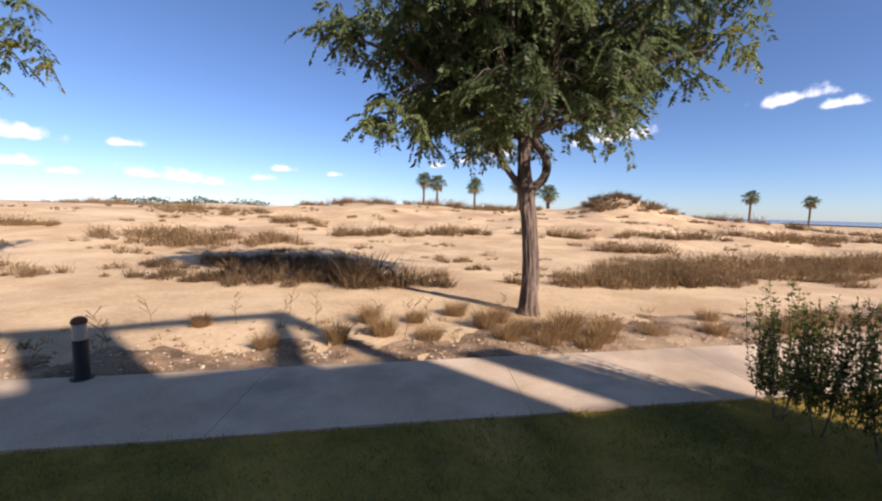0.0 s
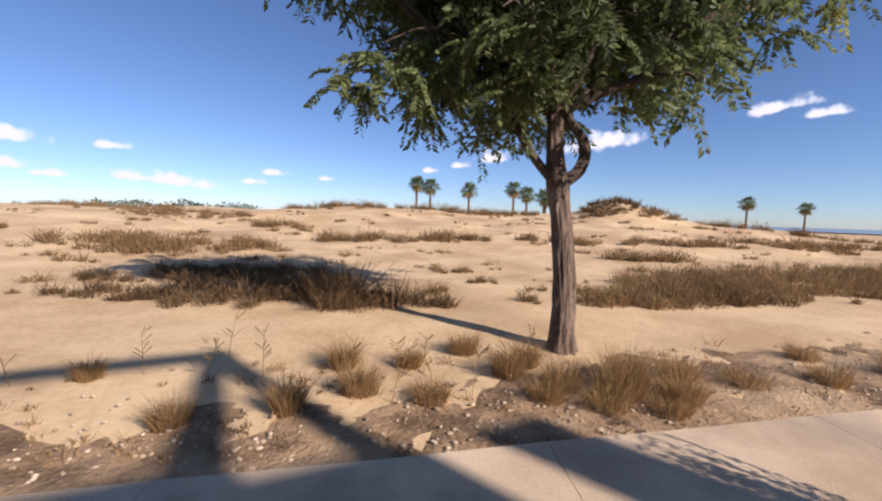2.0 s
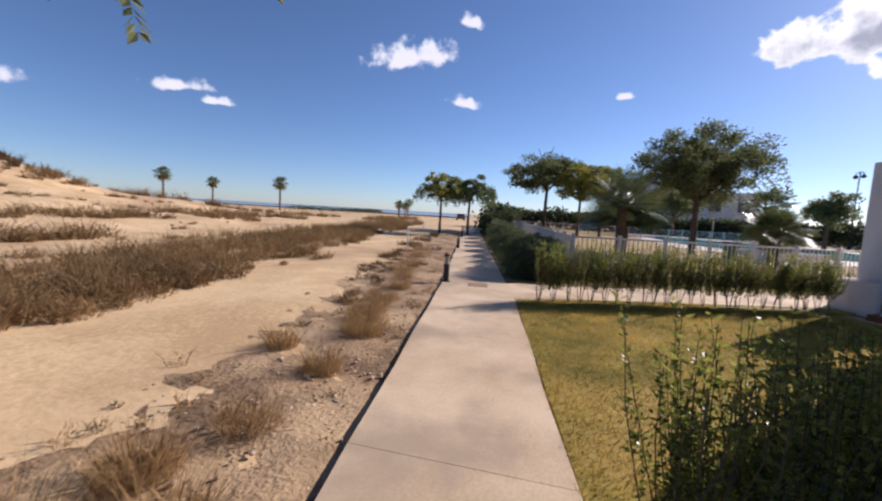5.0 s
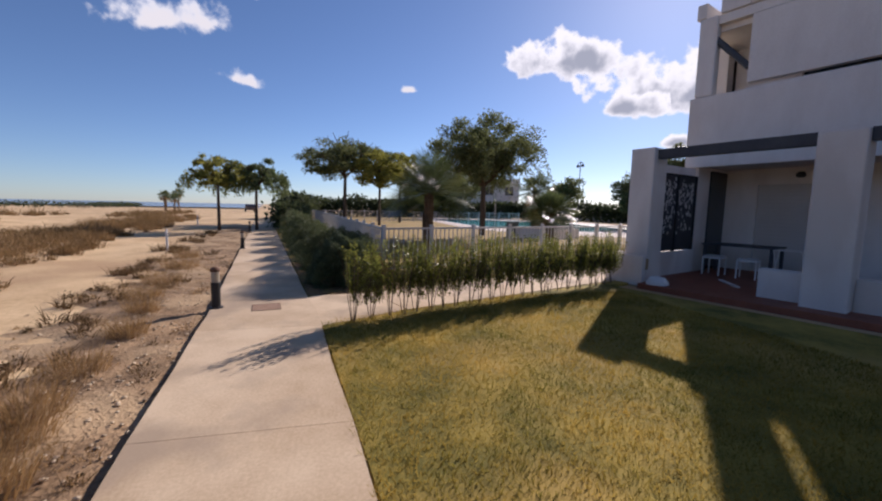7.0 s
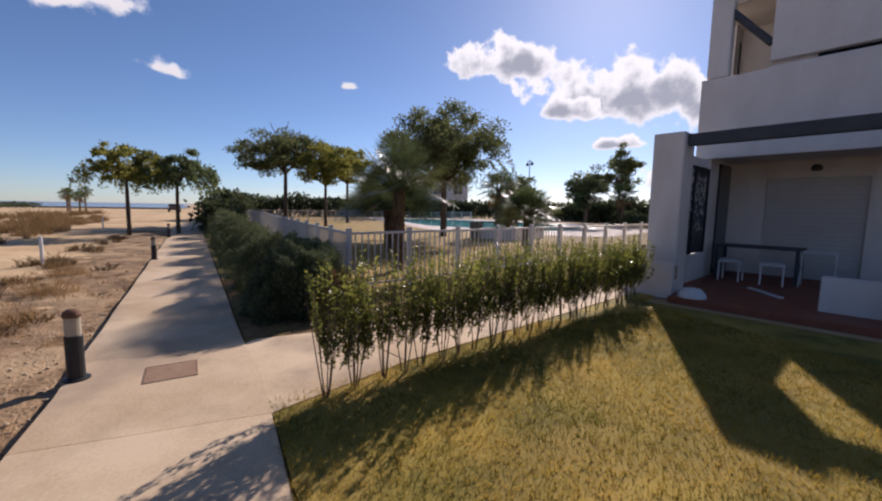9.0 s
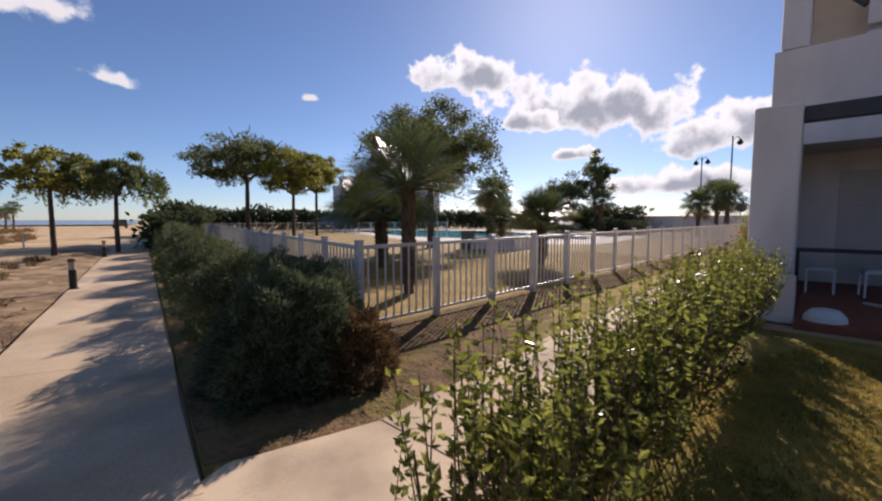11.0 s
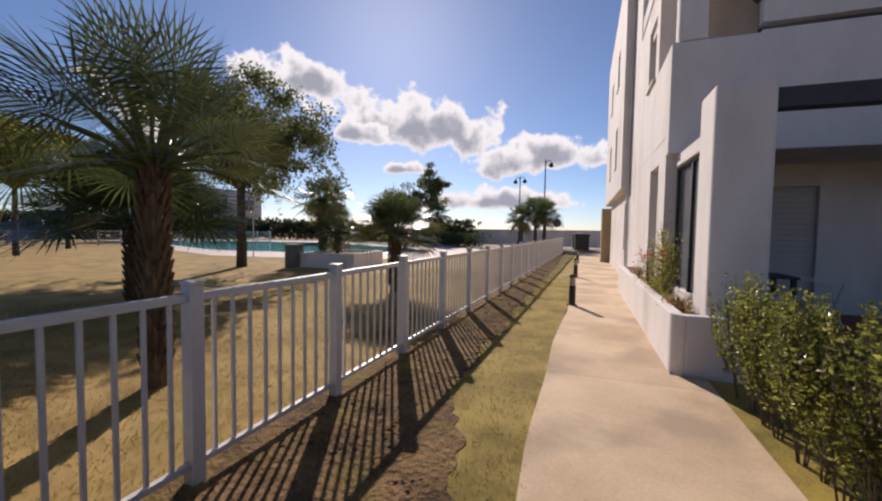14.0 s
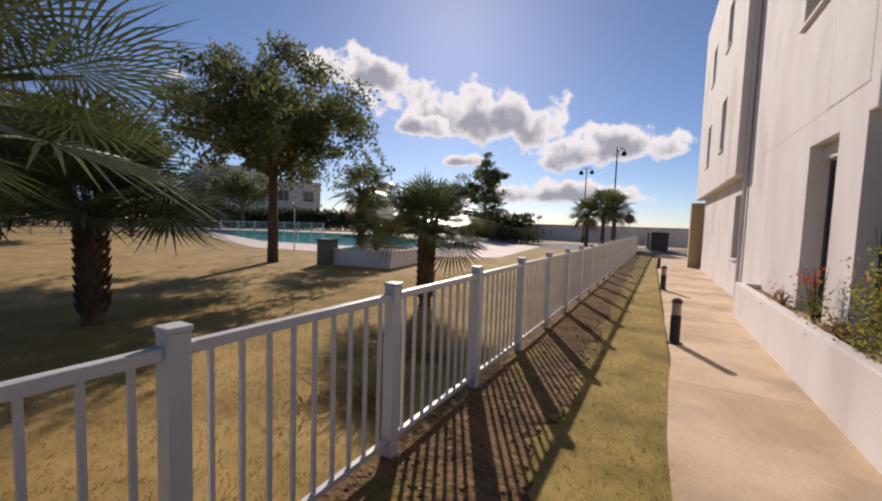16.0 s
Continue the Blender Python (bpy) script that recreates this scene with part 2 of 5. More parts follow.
def unit(v):
    return v / np.maximum(np.linalg.norm(v, axis=-1, keepdims=True), 1e-9)


def leaves(centres, ways, length, width, rng, fold=0.15):
    """Rhombic leaves: arrays of vertices and faces. centres, ways: (n, 3)."""
    n = len(centres)
    ways = unit(ways)
    side = unit(np.cross(ways, unit(rng.normal(size=(n, 3)))))
    up = np.cross(side, ways)
    ln, wd = length * rng.uniform(0.7, 1.25, (n, 1)), width * rng.uniform(0.75, 1.2, (n, 1))
    mid = centres + ways * ln * 0.45
    v = np.stack([centres, mid + side * wd * 0.5 + up * wd * fold, centres + ways * ln, mid - side * wd * 0.5 + up * wd * fold], 1)
    return v.reshape(-1, 3), np.arange(4 * n).reshape(n, 4)


def joined(pieces):
    vs, fs, base = [], [], 0
    for v, f in pieces:
        vs.append(v)
        fs.append(np.asarray(f) + base)
        base += len(v)
    return np.concatenate(vs).tolist(), [row for f in fs for row in f.tolist()]


def smooth_step(a, b, x):
    t = min(max((x - a) / (b - a), 0.0), 1.0)
    return t * t * (3 - 2 * t)


# ---- plan ----
# The side path runs along u from the planter's corner; v points from the house to the fence.
F2 = pose(10.93, -2.05, 0, 0, 0, -69.8)


def uv(u, v, z=0.0):
    return F2 @ Vector((u, v, z))


def far_edge(x):
    return 4.36 + 0.148 * x if x < 9 else 5.692 + 0.175 * (x - 9)


def near_edge(x):
    return 3.02 + 0.135 * x if x < 9.7 else far_edge(x) - 1.42


CREST = ((-180, 1.2), (30, 0.0), (40, 0.35), (50, 1.2), (60, 1.65), (68, 1.95), (75, 2.1), (85, 2.2), (95, 2.2), (105, 1.85), (120, 1.5), (140, 1.35), (180, 1.2))


def ground_height(x, y):
    s = y - far_edge(x)
    z = -0.07
    if s > 0:
        z = -0.07 + 0.04 * smooth_step(0.0, 1.2, s)
        z += smooth_step(0.3, 2.5, s) * (0.05 * noise.noise(Vector((x * 0.5, y * 0.5, 0))) + 0.02 * noise.noise(Vector((x * 1.9, y * 1.9, 4))))
        r, az = math.hypot(x, y - 1), math.degrees(math.atan2(y - 1, x))
        top = 0.0
        for (a0, h0), (a1, h1) in zip(CREST, CREST[1:]):
            if a0 <= az <= a1:
                top = h0 + (h1 - h0) * smooth_step(a0, a1, az)
        rise = smooth_step(13, 46, r) * (1 - smooth_step(60, 170, r))
        z += top * rise
        z += smooth_step(15, 30, r) * (1 - smooth_step(90, 160, r)) * min(top, 1.5) * (0.38 * noise.noise(Vector((x * 0.09, y * 0.09, 2))) + 0.16 * noise.noise(Vector((x * 0.3, y * 0.3, 7))))
        z += 1.7 * math.exp(-((x - 19.8) ** 2 + (y - 40.5) ** 2) / 17)
        z -= 2.2 * smooth_step(80, 300, r)
    return z


def build_ground():
    """One sheet to the horizon: fine cells near the walk, coarse ones far off."""
    def line(near0, near1, step):
        out, g = list(np.arange(near0, near1 + 1e-6, step)), step
        while out[-1] < 2600:
            g *= 1.17
            out.append(out[-1] + g)
        g, low = step, []
        a = near0
        while a > -2600:
            g *= 1.17
            a -= g
            low.append(a)
        return low[::-1] + out
    xs, ys = line(-14, 26, 0.4), line(3, 26, 0.4)
    vs = [(x, y, ground_height(x, y)) for y in ys for x in xs]
    w = len(xs)
    fs = [(j * w + i, j * w + i + 1, (j + 1) * w + i + 1, (j + 1) * w + i) for j in range(len(ys) - 1) for i in range(w - 1)]
    ob = raw("ground", vs, fs, SAND)
    ob.data.shade_smooth()
    tagged(ob, "sandy wasteland ground rising to low dunes", "ground", kind="structure")


build_ground()

sea = raw("sea", [(300, -2000, -1.4), (4000, -2000, -1.4), (4000, 4000, -1.4), (-600, 4000, -1.4), (300, 900, -1.4)], [(0, 1, 2, 3, 4)], SEA)
tagged(sea, "thin blue strip of sea on the horizon", "sea", kind="structure")


def build_lawn(name, corners, mat, label, z=-0.012):
    ob = part(name, slab(bmesh.new(), corners, -0.12, z), mat)
    tagged(ob, label, "lawn", kind="structure")


def flat(*pts):
    return [tuple(uv(u, v)[:2]) for u, v in pts]


build_lawn("lawn_garden", [(-14, near_edge(-14) - 0.01), *flat((-0.705, -26), (-0.705, -0.6), (-0.05, -0.62), (-0.05, -0.32), (-6.8, -0.32)), (8.12, near_edge(8.12) - 0.01)], LAWN, "mown green and straw-coloured garden lawn")
edge = [(u, 0.97 + 0.015 * (u + 5.4) * (u < 0) + 0.08 * (u >= 0) + 0.92 * smooth_step(-4.4, -0.6, u) + (0.02 + 0.16 * smooth_step(-4.4, -2, u)) * noise.noise(Vector((u * 1.3, 0, 0))) + (0.03 + 0.05 * smooth_step(-4.4, -2, u)) * noise.noise(Vector((u * 4, 0, 2))) + 0.12 * smooth_step(-4.4, -3, u) * noise.noise(Vector((u * 9, 0, 6)))) for u in np.arange(-5.4, 25, 0.07).tolist()]
build_lawn("bed_fence", [*flat(*edge, (25, 2.55), (0, 2.86), (-4.2, 3.05)), (14.0, 3.3), (14.0, near_edge(14.0) - 0.03), (10.0, near_edge(10.0) - 0.03)], BED, "bare reddish soil bed under the fence", -0.006)
build_lawn("lawn_strip", [(9.965, 4.31), *flat((-5.45, 0.955), (-3.4, 1.0), (0, 1.10), (17, 1.17), (25, 1.17), (25, 2.55), (0, 2.86), (-4.2, 3.05)), (12.17, 2.96), (30, 5.06), (30, near_edge(30) - 0.02), (9.72, near_edge(9.72) - 0.02)], STRIP, "patchy brown grass strip along the pool fence")
build_lawn("lawn_pool", [*flat((-4.2, 3.06), (0, 2.87), (25, 2.56), (25, 30)), (60, -22), (90, 12), (45, 6.82), (12.19, 2.94)], DRYLAWN, "dry brown lawn round the swimming pool", -0.016)


def side_left(u):
    return 1.03 + 0.15 * smooth_step(-5.6, -1.5, u) - 0.08 * smooth_step(1, 3.2, u) + 0.025 * noise.noise(Vector((u * 0.9, 5, 0)))


def build_paths():
    """Cast concrete slabs with narrow joints."""
    p1 = tagged(new("pavement_garden"), "pale concrete garden footpath beside the sand", "footpath", kind="structure")
    xs = [-14.0, -11.6, -9.1, -6.7, -4.2, -1.8, 0.72, 3.2, 5.7, 8.14, 9.72, 12.2, 14.7, 17.2, 19.7, 22.2, 24.7, 27.2, 29.7, 34, 40]
    for a, b in zip(xs, xs[1:]):
        a, b = a + 0.0025, b - 0.0025
        c = [(a, near_edge(a)), ((a + b) / 2, near_edge((a + b) / 2) + (0.0 if 8 < a < 9 else 0.02)), (b, near_edge(b)), (b, far_edge(b)), ((a + b) / 2, far_edge((a + b) / 2) - 0.015), (a, far_edge(a))]
        part("slab", slab(bmesh.new(), c, -0.11, 0.0), CONCRETE, p1)
    p2 = tagged(new("pavement_side"), "pale concrete side path between fence and house", "footpath", kind="structure")
    us = [-5.4, -2.9, -0.4, 2.1, 4.6, 7.1, 9.6, 12.1, 14.6, 17.1, 20.0, 25.0]

    def left(u):
        return side_left(u)

    def right(u):
        return -0.31 if u < -0.05 else -0.004 if u < 6.45 else -0.346
    first = [(-6.80, -0.31), (-5.41, -0.31), (-5.41, left(-5.4)), (-6.30, 1.22)]
    c = [tuple(uv(u, v)[:2]) for u, v in first]
    c = [(8.15, near_edge(8.15) - 0.0005), c[1], c[2], (9.955, 4.30), (9.80, near_edge(9.80) + 0.04), (9.0, near_edge(9.0) + 0.04)]
    part("slab", slab(bmesh.new(), c, -0.11, -0.004), CONCRETE, p2)
    for a, b in zip(us, us[1:]):
        rb = right(b - 0.01)
        ra = right(a + 0.01)
        side = [(u, left(u)) for u in np.linspace(b - 0.0025, a + 0.0025, 9).tolist()]
        pts = [(a + 0.0025, ra), (b - 0.0025, rb), *side]
        if ra != rb:
            k = -0.05 if a < 0 else 6.45
            pts = [(a + 0.0025, ra), (k, ra), (k, rb), (b - 0.0025, rb), *side]
        part("slab", slab(bmesh.new(), [tuple(uv(u, v)[:2]) for u, v in pts], -0.11, -0.001), CONCRETE, p2)


build_paths()
tagged(part("road", slab(bmesh.new(), flat((25, -12), (34, -12), (34, 40), (25, 40)), -0.1, -0.01), ROAD), "grey asphalt street beyond the garden", "road", kind="structure")

# rubble strip between the footpath and the sand, its outer edge breaking up into patches
vs, fs = [], []
xs = np.arange(-14, 32.01, 0.12)
for i, x in enumerate(xs):
    x = float(x)
    wide = 1.0 + 0.5 * noise.noise(Vector((x * 0.9, 3, 0))) + 0.9 * smooth_step(-0.6, 1.4, x) + 0.5 * smooth_step(5, 8, x)
    for k in range(15):
        y = far_edge(x) + 0.004 + wide * k / 14
        lift = 0.03 - 0.05 * (k / 14) ** 1.5 + 0.035 * noise.noise(Vector((x * 2.3, y * 2.3, 8))) + 0.02 * noise.noise(Vector((x * 8, y * 8, 1)))
        vs.append((x, y, ground_height(x, y) + (0.006 if k == 0 else lift if k < 14 else -0.04)))
    if i:
        fs += [((i - 1) * 15 + k, i * 15 + k, i * 15 + k + 1, (i - 1) * 15 + k + 1) for k in range(14)]
verge = raw("rubble_verge", vs, fs, RUBBLE)
verge.data.shade_smooth()
tagged(verge, "stony brown verge along the footpath", "verge", kind="structure")

# ---- house ----


def build_house():
    house = thing("apartment_house", "white rendered three-storey apartment house with corner terrace", "house", m=F2)

    def wall(x0, x1, y0, y1, z0, z1, name="wall", mat=STUCCO, bevel=0.0, label=""):
        return part(name, boxed(x0, x1, y0, y1, z0, z1, bevel), mat, house, label)
    # ground floor, side facing the path
    wall(2.8, 3.45, -0.6, -0.35, 0, 2.95)
    wall(3.45, 4.38, -0.6, -0.35, 2.62, 2.95)
    wall(4.38, 8.7, -0.6, -0.35, 0, 2.95)
    wall(0.755, 2.795, -0.64, -0.48, -0.05, 0.6, "low_wall")
    wall(8.7, 9.5, -0.6, -0.35, 0, 0.87)
    wall(8.7, 9.5, -0.6, -0.35, 2.35, 2.715)
    wall(9.5, 15.6, -0.6, -0.35, 0, 2.715)
    wall(15.6, 15.9, -3.0, -0.35, 0, 2.95)
    wall(16.6, 17.1, -0.5, 0.04, 0, 2.6, "column", OCHRE, label="sunlit ochre column")
    wall(0.755, 2.595, -0.62, -0.47, 2.45, 2.62, "lintel", label="pale awning box over the screen")
    # pillars of the terrace
    wall(0.2, 0.75, -0.86, -0.34, 0, 2.9, "pillar", bevel=0.03)
    wall(0.2, 0.75, -4.0, -3.42, 0, 2.85, "pillar", bevel=0.03)
    wall(0.2, 0.75, -9.2, -8.6, 0, 2.85, "pillar", bevel=0.03)
    wall(0.5, 0.75, -3.415, -2.75, 0, 0.56, "low_wall", bevel=0.02)
    wall(0.5, 0.75, -8.595, -4.005, 0, 0.56, "low_wall", bevel=0.02)
    wall(0.32, 0.50, -3.415, -0.865, 2.66, 2.86, "beam", BEAM, 0.008, "dark grey pergola beam")
    wall(0.32, 0.50, -8.595, -4.005, 2.66, 2.86, "beam", BEAM, 0.008, "dark grey pergola beam")
    wall(0.32, 0.50, -16.0, -9.205, 2.66, 2.86, "beam", BEAM, 0.008, "dark grey pergola beam")
    # terrace floor and back wall
    wall(-0.20, 4.4, -16, -0.905, -0.1, 0.045, "terrace_floor", TERRACOTTA, 0.01, "dark red tiled terrace floor")
    wall(0.76, 4.4, -0.9, -0.645, -0.1, 0.045, "terrace_floor", TERRACOTTA, 0.01, "dark red tiled terrace floor")
    wall(4.4, 4.65, -1.35, -0.605, 0, 2.695)
    wall(4.4, 4.65, -16, -3.05, 0, 2.7)
    wall(4.4, 4.65, -3.05, -1.35, 2.3, 2.7)
    sh = part("shutter", boxed(4.5, 4.54, -3.05, -1.35, 0, 2.3), SHUTTER, house, "closed grey roller shutter")
    for k in range(22):
        part("slat", boxed(4.482, 4.5, -3.04, -1.36, 0.03 + k * 0.1, 0.122 + k * 0.1, 0.006), SHUTTER, sh)
    # floors above
    for z, name in ((2.7, "balcony_slab"), (5.85, "balcony_slab")):
        wall(2.82, 17.0, -16, -0.605, z + 0.0, z + 0.25, name, bevel=0)
    wall(4.655, 16.79, -16, -15.8, 0, 8.84)
    wall(16.8, 17.0, -15.8, -0.62, 0.0, 9.0, bevel=0)
    wall(6.63, 16.8, -15.8, -0.62, 8.85, 9.0, "roof", bevel=0)
    wall(6.4, 6.62, -15.8, -0.62, 6.105, 9.2, bevel=0)
    wall(2.6, 2.82, -16, -0.34, 2.66, 4.35, "parapet", bevel=0.02)
    wall(2.825, 3.895, -0.56, -0.345, 2.955, 4.35, "parapet", bevel=0.02)
    wall(2.6, 2.86, -0.82, -0.42, 4.355, 6.2, "column", bevel=0.05)
    wall(2.865, 3.89, -0.58, -0.38, 5.98, 6.18, "beam", bevel=0.012)
    wall(2.64, 2.82, -16, -0.825, 5.98, 6.18, "beam", bevel=0.012)
    # second floor, unseen, its outline set by the shadows it must cast: solid front with a lower stretch near the
    # corner, roof terrace behind it
    wall(2.6, 2.82, -1.45, -0.86, 6.205, 7.55, "parapet", bevel=0.02)
    wall(2.6, 2.82, -2.0, -1.455, 6.205, 6.5, "parapet", bevel=0.02)
    wall(2.6, 2.82, -3.3, -2.005, 6.205, 7.55, "parapet", bevel=0.02)
    wall(2.6, 2.82, -16, -3.305, 6.205, 7.72, "parapet", bevel=0.02)
    wall(2.6, 6.39, -0.56, -0.345, 6.205, 6.55, "parapet", bevel=0.02)
    # block, column, bar and beams added out of view to shape the shadows on the sand
    wall(2.6, 2.82, -5.35, -4.4, 7.725, 9.1, "shadow_block", bevel=0.02)
    wall(2.6, 2.80, -2.3, -2.08, 7.555, 9.1, "column", bevel=0.02)
    part("brace", tube(bmesh.new(), [(2.7, -2.31, 8.85), (2.7, -3.15, 7.6)], [0.075, 0.075], 10), STUCCO, house, "unseen slanting bar added for its shadow")
    wall(2.62, 2.78, -4.395, -2.305, 8.95, 9.1, "beam", bevel=0.01)
    wall(2.62, 2.78, -16, -5.355, 8.95, 9.1, "beam", bevel=0.01)
    wall(2.805, 5.5, -2.28, -2.1, 8.95, 9.1, "beam", bevel=0.01)
    # wall hung over the first-floor parapet, with a slit below it, and a slanting brace at the corner
    wall(2.64, 2.80, -16, -1.5, 4.5, 5.975, bevel=0.015)
    wall(2.64, 2.80, -16, -1.5, 4.352, 4.4, "sill", bevel=0.008)
    part("brace", tube(bmesh.new(), [(2.72, -0.66, 5.8), (2.72, -1.49, 4.86)], [0.07, 0.07], 10), BEAM, house, "dark unseen slanting bar added for its shadow")
    wall(4.4, 4.65, -2.0, -0.605, 2.955, 5.845, bevel=0)
    wall(4.4, 4.65, -3.9, -2.0, 5.15, 5.845, bevel=0)
    wall(4.4, 4.65, -15.8, -3.9, 2.955, 5.845, bevel=0)
    part("window_glass", boxed(4.5, 4.52, -3.9, -2.0, 2.955, 5.15), GLASS, house, "dark glazed balcony door")
    # upper walls towards the path: set back first, then a bay standing forward
    wall(3.9, 8.2, -0.6, -0.35, 2.955, 4.4)
    wall(3.9, 4.25, -0.6, -0.35, 4.4, 5.6)
    wall(5.15, 8.2, -0.6, -0.35, 4.4, 5.6)
    wall(3.9, 8.2, -0.6, -0.35, 5.6, 6.1)
    wall(6.625, 8.2, -0.6, -0.35, 6.1, 9.2)
    pane = part("window", boxed(4.25, 5.15, -0.56, -0.54, 4.4, 5.6), GLASS, house, "dark window pane")
    part("shutter_box", boxed(4.26, 5.14, -0.535, -0.40, 5.42, 5.595, 0.01), STUCCO, pane)
    part("sill", boxed(4.22, 5.18, -0.53, -0.30, 4.36, 4.405, 0.006), STUCCO, pane)
    # bay
    wall(8.2, 17.0, -0.62, -0.34, 2.72, 2.955)
    runs = ((8.2, 10.3), (11.1, 13.4), (14.2, 17.0))
    for a, b in runs:
        wall(a, b, -0.34, -0.12, 2.72, 9.2)
    for a, b in ((10.3, 11.1), (13.4, 14.2)):
        for z0, z1 in ((2.72, 3.65), (5.0, 6.35), (7.55, 9.2)):
            wall(a, b, -0.34, -0.12, z0, z1)
        for z0, z1 in ((3.65, 5.0), (6.35, 7.55)):
            win = part("window", boxed(a, b, -0.31, -0.29, z0, z1), GLASS, house, "dark recessed window")
            part("sill", boxed(a - 0.03, b + 0.03, -0.28, -0.08, z0 - 0.04, z0 + 0.005, 0.006), STUCCO, win)
    wall(8.2, 8.42, -0.6, -0.345, 2.96, 9.2)
    part("drainpipe", tube(bmesh.new(), [(8.15, -0.30, 0.1), (8.15, -0.30, 9.1)], [0.04, 0.04], 10), STUCCO, house, "pale rain pipe")
    # ground-floor window, doors and the metal screen
    win = part("window", boxed(8.7, 9.5, -0.57, -0.55, 0.87, 2.35), GLASS, house, "dark ground-floor window")
    part("frame", boxed(8.7, 8.75, -0.545, -0.49, 0.875, 2.35), FRAME, win)
    part("frame", boxed(9.45, 9.5, -0.545, -0.49, 0.875, 2.35), FRAME, win)
    part("sill", boxed(8.65, 9.55, -0.48, -0.30, 0.825, 0.873, 0.008), STUCCO, win)
    door = part("door", boxed(3.45, 4.38, -0.64, -0.62, 0.05, 2.62), GLASS, house, "dark-framed glazed side door")
    for x in (3.455, 3.88, 4.315):
        part("frame", boxed(x, x + 0.06, -0.615, -0.56, 0.05, 2.615), FRAME, door)
    part("frame", boxed(3.52, 4.31, -0.614, -0.562, 2.35, 2.42), FRAME, door)
    part("blind", boxed(3.95, 4.31, -0.614, -0.60, 0.1, 2.34), SHUTTER, door, "pale drawn blind")
    part("blind_box", boxed(3.46, 4.37, -0.61, -0.48, 2.43, 2.61, 0.01), STUCCO, door)
    screen = part("screen_panel", boxed(0.82, 2.73, -0.575, -0.565, 0.62, 2.44), FRAME, house, "dark-framed screen with smoked panes")
    for x in (0.76, 1.83, 2.735):
        part("frame", boxed(x, x + 0.06, -0.60, -0.52, 0.605, 2.445), BLACKMETAL, screen)
    part("frame", boxed(0.825, 1.825, -0.6, -0.52, 2.40, 2.444), BLACKMETAL, screen)
    part("frame", boxed(1.895, 2.73, -0.6, -0.52, 2.40, 2.444), BLACKMETAL, screen)
    random.seed(5)
    # pale flecks set on the dark panel stand for light through its holes
    for k in range(240):
        x, z = random.uniform(1.0, 2.65), random.triangular(0.9, 2.35, 2.1)
        r = random.uniform(0.012, 0.03)
        if abs(x - 1.86) > 0.08:
            part("light_fleck", boxed(x - r, x + r, -0.581, -0.5755, z - r * 1.5, z + r * 1.5, 0.002), WHITEMETAL, screen)
    for x0, x1 in ((0.825, 1.825), (1.895, 2.73)):
        part("pane", boxed(x0, x1, -0.562, -0.554, 0.63, 2.395), SMOKED, screen, "grey smoked glass pane")
    lamp = part("wall_lamp", lathe(bmesh.new(), ((0.05, 2.46), (0.09, 2.48), (0.10, 2.54), (0.06, 2.6))), FRAME, house, "small dark round wall lamp")
    lamp.matrix_basis = Matrix.Translation((4.35, -2.2, -0.02))
    return house


build_house()


def build_planter():
    pl = thing("planter", "long white rendered planter with soil at the house wall", "planter", m=F2)
    bm = bmesh.new()
    for x0, x1, y0, y1 in ((0.10, 6.4, -0.12, 0.0), (6.28, 6.4, -0.345, -0.125), (-0.02, 0.095, -0.9, -0.12)):
        box(bm, x0, x1, y0, y1, -0.05, 0.6, 0.015)
    # rounded corner
    ring = [(0.10 + 0.118 * math.cos(a), -0.118 + 0.118 * math.sin(a)) for a in np.linspace(math.pi / 2, math.pi, 8)]
    slab(bm, ring + [(0.10, -0.118)], -0.05, 0.6)
    part("rim", bm, STUCCO, pl)
    part("soil", boxed(0.1, 6.27, -0.339, -0.125, 0.3, 0.53), RUBBLE, pl, "dry planter soil")
    part("soil", boxed(0.098, 0.197, -0.9, -0.341, 0.3, 0.53), RUBBLE, pl, "dry planter soil")


build_planter()

